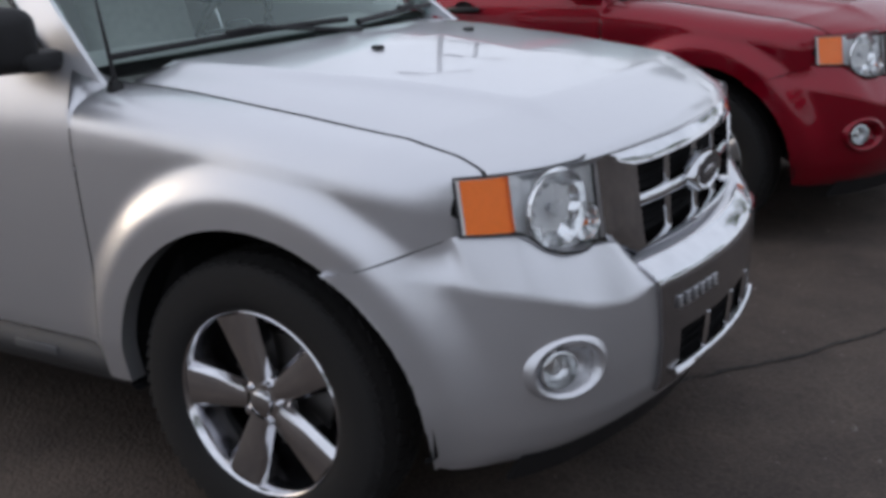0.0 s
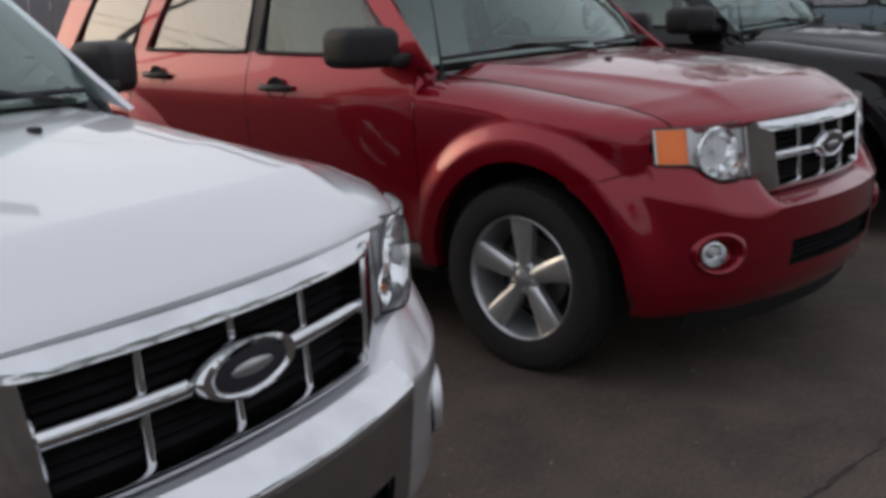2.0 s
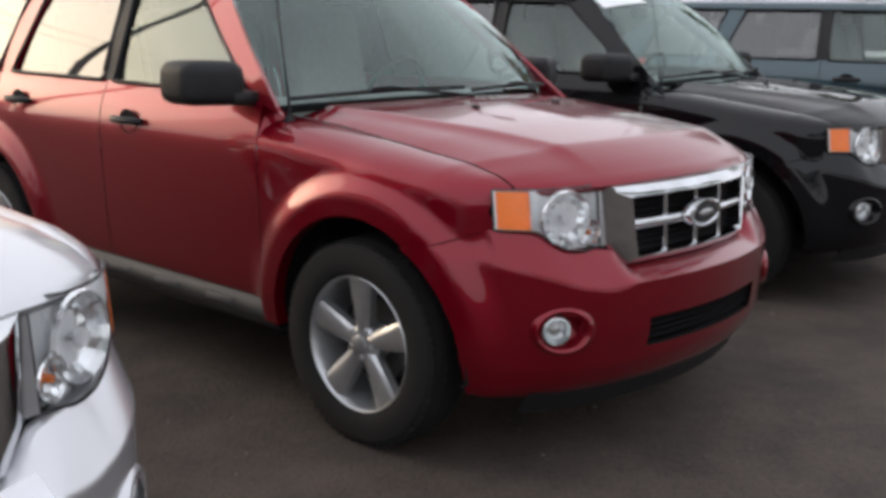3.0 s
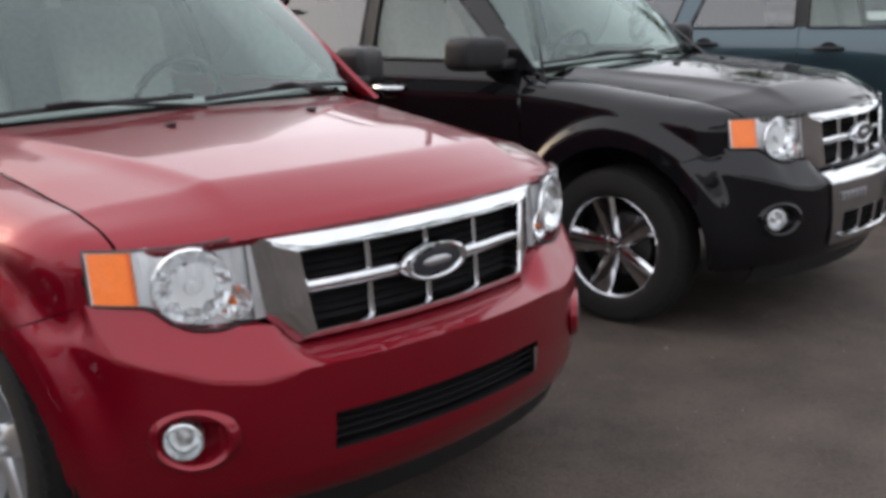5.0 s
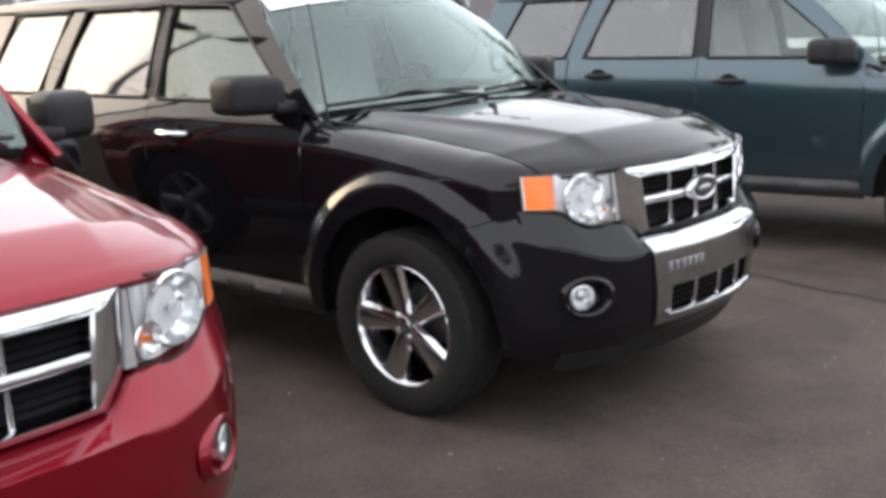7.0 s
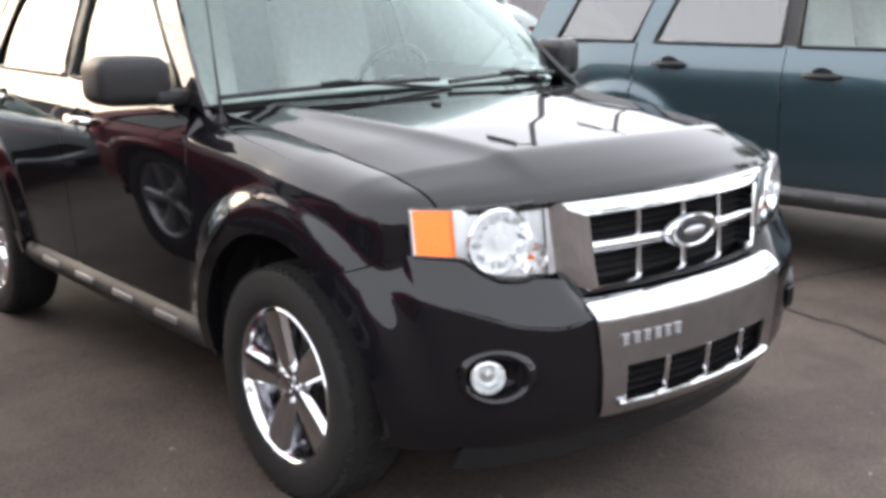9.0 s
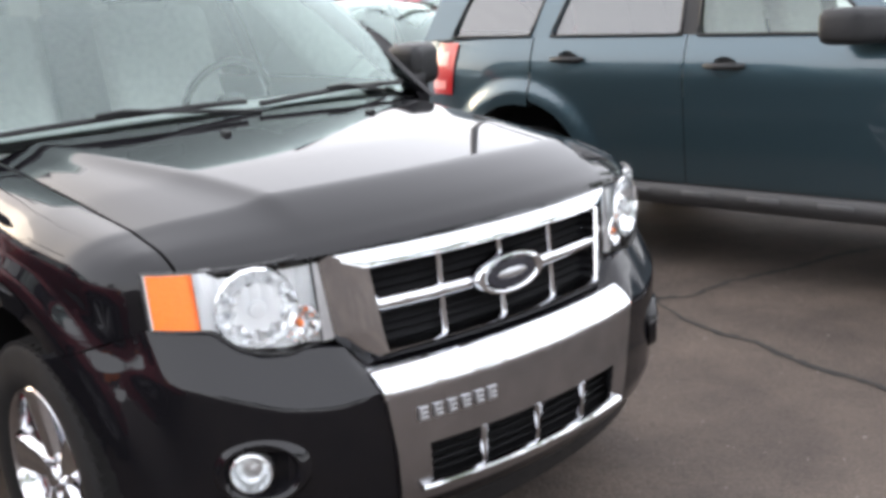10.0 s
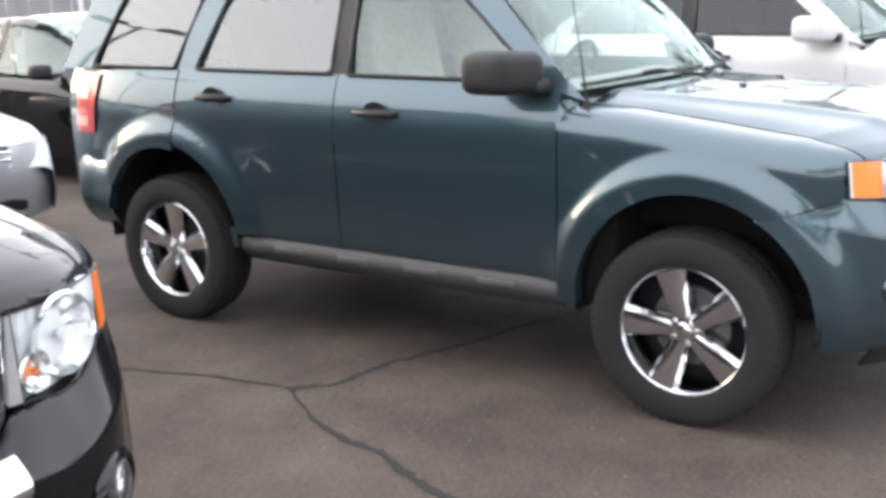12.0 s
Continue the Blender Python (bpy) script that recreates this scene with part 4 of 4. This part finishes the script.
def build_sedan(label, mat, mirror=None):
    """A plain four-door saloon: x ahead of the front axle."""
    car = thing("sedan", label, "car", "cars parked in the back row")
    W = 0.90

    def plan(x):
        return W - 0.20 * max((x - 0.35) / 0.6, 0) ** 2.2 - 0.14 * max((-3.1 - x) / 0.7, 0) ** 2

    def top(x):
        return table(x, [(-3.8, 0.98), (-3.1, 1.02), (-2.4, 0.99), (-0.6, 0.95), (0.1, 0.88), (0.6, 0.80), (0.85, 0.70), (0.93, 0.56)])

    def body(x, w):
        a = abs(w)
        t, p = top(x), plan(x)
        if a <= 0.6:
            y, z = p * 0.93 * a / 0.6, t - 0.03 * (a / 0.6) ** 2
        else:
            k = (a - 0.6) / 0.4
            y = p * (0.93 + 0.07 * math.sin(math.pi * min(k * 0.9 + 0.05, 1)) ** 0.6)
            z = (t - 0.03) + (0.24 - t + 0.03) * k
        return Vector((x, math.copysign(y, w) if w else 0, z))
    xs = span(-3.82, 0.55, 60) + span(0.6, 0.93, 10)
    bm = grid(body, xs, span(-1, 1, 48))
    snap_arch(bm, 0.0, 0.37)
    snap_arch(bm, -2.74, 0.37)
    part("body_shell", bm, mat, car, sharp=50)
    nose = part("front_bumper", grid(lambda u, z: (0.33 + 0.60 * math.cos(math.pi / 2 * u) ** 0.5 + 0.05 * math.sin(math.pi * (z - 0.22) / 0.5), math.copysign(0.885 * abs(math.sin(math.pi / 2 * u)) ** 0.8, u), z), span(-1, 1, 32), span(0.22, 0.70, 10)), mat, car)
    for k in range(4):
        part("grille_bar", grid(lambda y, t: (0.955 - 0.10 * y * y + 0.012 * math.cos(t), y, 0.52 + 0.045 * k + 0.012 * math.sin(t)), span(-0.40, 0.40, 12), span(-1.6, 1.6, 5)), CHROME, nose)
    part("grille_back", grid(lambda y, z: (0.962 - 0.10 * y * y - 0.02, y, z), span(-0.40, 0.40, 10), span(0.49, 0.69, 3)), DARK, nose)
    part("lower_intake", grid(lambda y, z: (0.986 - 0.25 * y * y, y, z), span(-0.5, 0.5, 12), span(0.28, 0.36, 3)), DARK, nose)
    part("chin", grid(lambda y, v: (0.95 - 0.35 * (abs(y) / 0.85) ** 3 + 0.05 * v, y * 0.9, 0.235 + 0.02 * v), span(-0.85, 0.85, 20), [0, 1], thick=0.015), mat, nose)
    for s in (-1, 1):
        part("headlamp", grid(lambda u, v: (0.93 - 0.36 * u ** 1.6 - 0.06 * v, s * (0.44 + 0.34 * u), 0.60 + 0.13 * v + 0.05 * u), span(0, 1, 12), span(0, 1, 6)), REFLECTOR, car, "clear headlamp")

    def house(x, w):
        """Roof and pillars."""
        a = abs(w)
        z = table(x, [(-3.1, 1.0), (-2.5, 1.32), (-2.0, 1.43), (-1.4, 1.45), (-1.0, 1.40), (-0.45, 1.16), (-0.1, 0.94)])
        b = top(x) - 0.04
        h = z - b
        if a < 0.5:
            return Vector((x, math.copysign(0.60 * a / 0.5, w) if w else 0, z + 0.04 * (1 - (a / 0.5) ** 2)))
        k = (a - 0.5) / 0.5
        return Vector((x, math.copysign(0.60 + 0.24 * k, w), z - h * k))
    roof = part("roof", grid(house, span(-2.2, -1.15, 12), span(-0.55, 0.55, 14)), mat, car)
    part("windscreen", grid(house, span(-1.15, -0.12, 10), span(-0.5, 0.5, 12)), WINDSCREEN, car)
    part("rear_window", grid(house, span(-3.05, -2.2, 10), span(-0.5, 0.5, 12)), PRIVACY, car)
    for s in (-1, 1):
        part("front_door_window", grid(lambda u, v: house(-1.52 + 0.92 * u - 0.0 * v, s * (0.57 + 0.40 * v)), span(0, 1, 8), span(0, 1, 6)), SIDEGLASS, car)
        part("rear_door_window", grid(lambda u, v: house(-2.45 + 0.86 * u, s * (0.57 + 0.40 * v)), span(0, 1, 8), span(0, 1, 6)), SIDEGLASS, car)
        part("window_pillar", grid(lambda u, v: house(-0.62 + 0.40 * u, s * (0.5 + 0.5 * v)), span(0, 1, 4), span(0, 1, 6)), mat, car)
        part("window_pillar", grid(lambda u, v: house(-1.59 + 0.07 * u, s * (0.5 + 0.5 * v)) + Vector((0, s * 0.004, 0)), [0, 1], span(0, 1, 6)), PLASTIC, car)
        part("window_pillar", grid(lambda u, v: house(-3.0 + 0.56 * u, s * (0.5 + 0.5 * v)), span(0, 1, 4), span(0, 1, 6)), mat, car)
        m = box((0.12, 0.2, 0.13), (-0.62, s * 1.0, 1.0), 0.04, seg=3)
        mi = part("door_mirror", m, mirror or mat, car, sharp=60)
        part("mirror_foot", box((0.06, 0.12, 0.04), (-0.58, s * 0.88, 0.965), 0.012), PLASTIC, mi)
        for hx in (-1.45, -2.45):
            part("door_handle", tube([(hx - 0.09 + 0.18 * u, s * (0.905 + 0.028 * math.sin(math.pi * u)), 0.80) for u in span(0, 1, 6)], 0.013, 8), mat, car)
    core = box((3.9, 1.4, 0.5), (-1.5, 0, 0.48), 0.05)
    part("underbody", core, DARK, car)
    for sx, ys in ((-1.5, (-0.36, 0.36)), (-2.3, (-0.38, 0.38))):
        for y in ys:
            st = part("seat_back", box((0.14, 0.46, 0.56), (sx, y, 1.0), 0.05, seg=3), CLOTH, car)
            part("headrest", box((0.09, 0.25, 0.15), (sx - 0.04, y, 1.33), 0.04, seg=3), CLOTH, st)
    for cx in (0.0, -2.74):
        for s in (-1, 1):
            w = build_wheel("alloy")
            w.parent = car
            w.matrix_local = Matrix.Translation((cx, s * 0.77, 0.33)) @ Matrix.Rotation(0.0 if s < 0 else math.pi, 4, "Z") @ Matrix.Diagonal((0.904, 0.95, 0.904, 1))
    return car


white = build_suv("large white sport utility vehicle with dark glass, parked on asphalt", WHITE, False, "alloy", mirror=WHITE, pane_mat=DARKGLASS)
park(white, 13.6, -1.9, 0)
white.matrix_world = white.matrix_world @ Matrix.Diagonal((1.1, 1.1, 1.1, 1))
park(build_sedan("silver metallic sedan with barred chrome grille, parked in the back row", DULLSILVER), 8.6, 3.7, 0)
park(build_sedan("black four-door sedan with black mirrors, parked in the back row", BLACK, PLASTIC), 11.8, 4.3, 0)
park(build_sedan("pale grey-green sedan parked in the back row", GREYBODY), 4.4, 5.6, 0)
park(build_sedan("bright red sedan parked farther back in the lot", RED), 17.5, 11.5, 0)
park(build_sedan("white sedan parked farther back in the lot", WHITE), 14.4, 11.2, 0)
park(build_sedan("dark red sedan parked farther back in the lot", RED), 20.6, 11.6, 0)


def build_fence(x0, x1, y):
    """A board fence with pale posts."""
    f = thing("board_fence", "tall grey-brown board fence with pale posts", "fence")
    n = int((x1 - x0) / 0.30)
    me = None
    for k in range(n):
        if me is None:
            ob = part("board", box((0.29, 0.03, 2.6), (0, 0, 1.35), 0.006, seg=1), TANWALL, f)
            me = ob.data
        else:
            ob = new("board", me)
            ob.parent = f
        ob.location = (x0 + 0.30 * k, y + 0.012 * (k % 2), ground_z(x0 + 0.30 * k))
    pm = None
    for k in range(int((x1 - x0) / 3.0) + 1):
        if pm is None:
            ob = part("post", box((0.14, 0.14, 2.8), (0, 0, 1.4), 0.015, seg=1), WHITE, f)
            pm = ob.data
        else:
            ob = new("post", pm)
            ob.parent = f
        ob.location = (x0 + 3.0 * k, y - 0.10, ground_z(x0 + 3.0 * k))
    return f


build_fence(-2, 58, 19.0)


def build_light_pole(x, y, height, turn):
    """A parking-lot lamp with two flat heads on arms."""
    p = thing("lot_lamp", "dark metal parking lot lamp with two flat heads", "street lamp", "parking lot lamps")
    part("base", lathe([(0.0, 0.7), (0.30, 0.7), (0.32, 0.65), (0.32, 0.0)], 24, "z"), TANWALL, p)
    part("pole", tube([(0, 0, 0.6), (0, 0, height)], [0.11, 0.07], 12), POLE, p)
    for s in (-1, 1):
        part("arm", tube([(0, 0, height - 0.25), (s * 0.3, 0, height - 0.06), (s * 0.5, 0, height)], 0.045, 8), POLE, p)
        part("lamp_head", box((0.75, 0.45, 0.20), (s * 0.82, 0, height + 0.02), 0.04), POLE, p)
    p.matrix_world = pose(x, y, ground_z(x), 0, 0, turn)


build_light_pole(21.3, 11.3, 9.7, -48)
build_light_pole(-1.5, 16.0, 9.5, 25)
build_light_pole(9.5, 13.5, 8.6, -25)
build_light_pole(29.2, 14.1, 9.6, -48)


def build_tree(x, y, height, seed, crown=3.0):
    rnd = random.Random(seed)
    t = thing("tree", "leafy green broadleaf tree at the lot's edge", "tree", "trees round the lot")
    bm = bmesh.new()
    tube([(0, 0, 0), (0.05, 0.03, height * 0.25), (0, 0.1, height * 0.5), (0.1, 0, height * 0.85)], [0.24, 0.18, 0.13, 0.04], 10, bm)
    tips = []
    for k in range(14):
        a, h = rnd.uniform(0, 6.28), height * rnd.uniform(0.32, 0.75)
        r = crown * rnd.uniform(0.5, 1.0)
        tip = Vector((r * math.cos(a), r * math.sin(a), h + rnd.uniform(0.4, 1.6)))
        tube([(0, 0, h), tip * 0.5 + Vector((0, 0, h * 0.5 + 0.2)), tip], [0.08, 0.05, 0.015], 6, bm)
        tips.append(tip)
    tips += [Vector((rnd.gauss(0, 0.5), rnd.gauss(0, 0.5), height * rnd.uniform(0.75, 1.0))) for _ in range(8)]
    part("trunk", bm, BARK, t)
    verts, faces = [], []
    for tip in tips:
        for _ in range(130):
            c = tip + Vector((rnd.gauss(0, 0.62), rnd.gauss(0, 0.62), rnd.gauss(0, 0.45)))
            s = rnd.uniform(0.09, 0.2)
            m = Euler((rnd.uniform(-1, 1), rnd.uniform(-1, 1), rnd.uniform(0, 6.28))).to_matrix()
            i = len(verts)
            verts += [c + m @ Vector(q) * s for q in ((-1, 0, 0), (0, -0.5, 0.1), (1, 0, 0), (0, 0.5, 0.1))]
            faces.append((i, i + 1, i + 2, i + 3))
    me = bpy.data.meshes.new("crown")
    me.from_pydata(verts, [], faces)
    me.materials.append(LEAF)
    c = new("crown", me)
    c.parent = t
    t.location = (x, y, ground_z(x))


for k, (x, y, h) in enumerate(((34, 3, 12.0), (38, 9, 12.5), (31, -5, 11.0), (27, -18, 8), (-30, 14, 8), (-34, 4, 9))):
    build_tree(x, y, h, 11 + k)
# the row across the drive, opposite the parked cars
row = random.Random(5)
for k in range(14):
    build_tree(-29 + 3.9 * k + row.uniform(-0.8, 0.8), -23 + row.uniform(-1.5, 1.5), row.uniform(9.0, 12.0), 40 + k, 3.3)


# utility poles and the cables between them
WOOD = material("weathered_pole_wood", (0.13, 0.10, 0.08), 0.9, vary=0.35, scale=6, bump=0.5, bump_scale=30)
up = thing("utility_pole", "weathered wooden utility pole with a cross arm", "utility pole", "utility poles")
part("pole", tube([(0, 0, 0), (0, 0, 9.0)], [0.16, 0.11], 12), WOOD, up)
part("cross_arm", box((0.12, 2.0, 0.12), (0.14, 0, 8.3), 0.015), WOOD, up)
up.location = (-26, 21.5, ground_z(-26))
copy_thing(up, pose(44, 21.5, ground_z(44)))
for dy in (-0.85, 0.85):
    cb = tube([(-26 + 70 * u, 21.5 + dy, 8.38 - 4.0 * u * (1 - u)) for u in span(0, 1, 24)], 0.018, 5)
    tagged(finish("overhead_cable", cb, PLASTIC), "black overhead cable strung between wooden poles", "cable", "overhead cables")


# cracks in the asphalt
def build_crack(points, width, seed):
    rnd = random.Random(seed)
    pts = []
    for a, b in zip(points, points[1:]):
        a, b = Vector(a), Vector(b)
        n = max(2, int((b - a).length / 0.035))
        pts += [a.lerp(b, i / n) for i in range(n)]
    pts.append(Vector(points[-1]))
    bm = bmesh.new()
    prev, drift = None, 0.0
    for i, p in enumerate(pts):
        d = (pts[min(i + 1, len(pts) - 1)] - pts[max(i - 1, 0)]).normalized()
        side = Vector((-d.y, d.x))
        drift = 0.7 * drift + rnd.gauss(0, 0.006)
        p = p + side * drift
        w = width * rnd.uniform(0.35, 1.2) * min(1, 0.2 + 4 * i / len(pts), 0.2 + 4 * (len(pts) - 1 - i) / len(pts))
        v = [bm.verts.new((p.x + side.x * k * w, p.y + side.y * k * w, ground_z(p.x) + 0.004)) for k in (-0.5, 0.5)]
        if prev:
            bm.faces.new((prev[0], prev[1], v[1], v[0]))
        prev = v
    tagged(finish("pavement_crack", bm, CRACK), "dark jagged crack in the worn asphalt", "crack", kind="structure")


build_crack([(7.79, 0.79), (7.91, 0.39), (8.04, 0.05), (8.1, -0.25), (8.1, -0.33)], 0.032, 1)
build_crack([(8.1, -0.33), (8.23, -0.44), (8.58, -0.48), (9.01, -0.63), (9.34, -0.7), (9.86, -0.93)], 0.040, 2)
build_crack([(8.1, -0.31), (7.97, -0.51), (7.85, -0.76), (7.8, -1.01), (7.67, -1.3), (7.59, -1.61), (7.28, -2.12), (7.07, -2.94)], 0.038, 3)
build_crack([(0.2, -0.5), (0.37, -0.6), (0.55, -0.73), (0.74, -0.9), (1.08, -1.11), (1.5, -1.35), (2.1, -1.5)], 0.018, 4)
build_crack([(8.2, -0.41), (8.15, -0.38), (8.1, -0.34), (8.06, -0.4)], 0.045, 5)


# loose grit and small stones on the asphalt
def build_grit():
    rnd = random.Random(77)
    verts, faces = [], []
    for _ in range(900):
        x, y = rnd.uniform(-2.5, 9.0), rnd.uniform(-3.2, 0.6)
        s = rnd.uniform(0.002, 0.006) * (2.0 if rnd.random() < 0.04 else 1.0)
        i = len(verts)
        a = rnd.uniform(0, 6.28)
        ring_pts = [(x + s * math.cos(a + k * 1.57) * rnd.uniform(0.7, 1.3), y + s * math.sin(a + k * 1.57) * rnd.uniform(0.7, 1.3), ground_z(x) + 0.0005) for k in range(4)]
        verts += ring_pts + [(x, y, ground_z(x) + s * rnd.uniform(0.6, 1.1))]
        faces += [(i + k, i + (k + 1) % 4, i + 4) for k in range(4)]
    me = bpy.data.meshes.new("grit")
    me.from_pydata(verts, [], faces)
    me.materials.append(GRIT)
    tagged(new("grit", me), "scattered pale grit and small stones on asphalt", "gravel", kind="stuff")


GRIT = material("pale_grit", (0.17, 0.15, 0.135), 0.9, vary=0.5, scale=8)
build_grit()
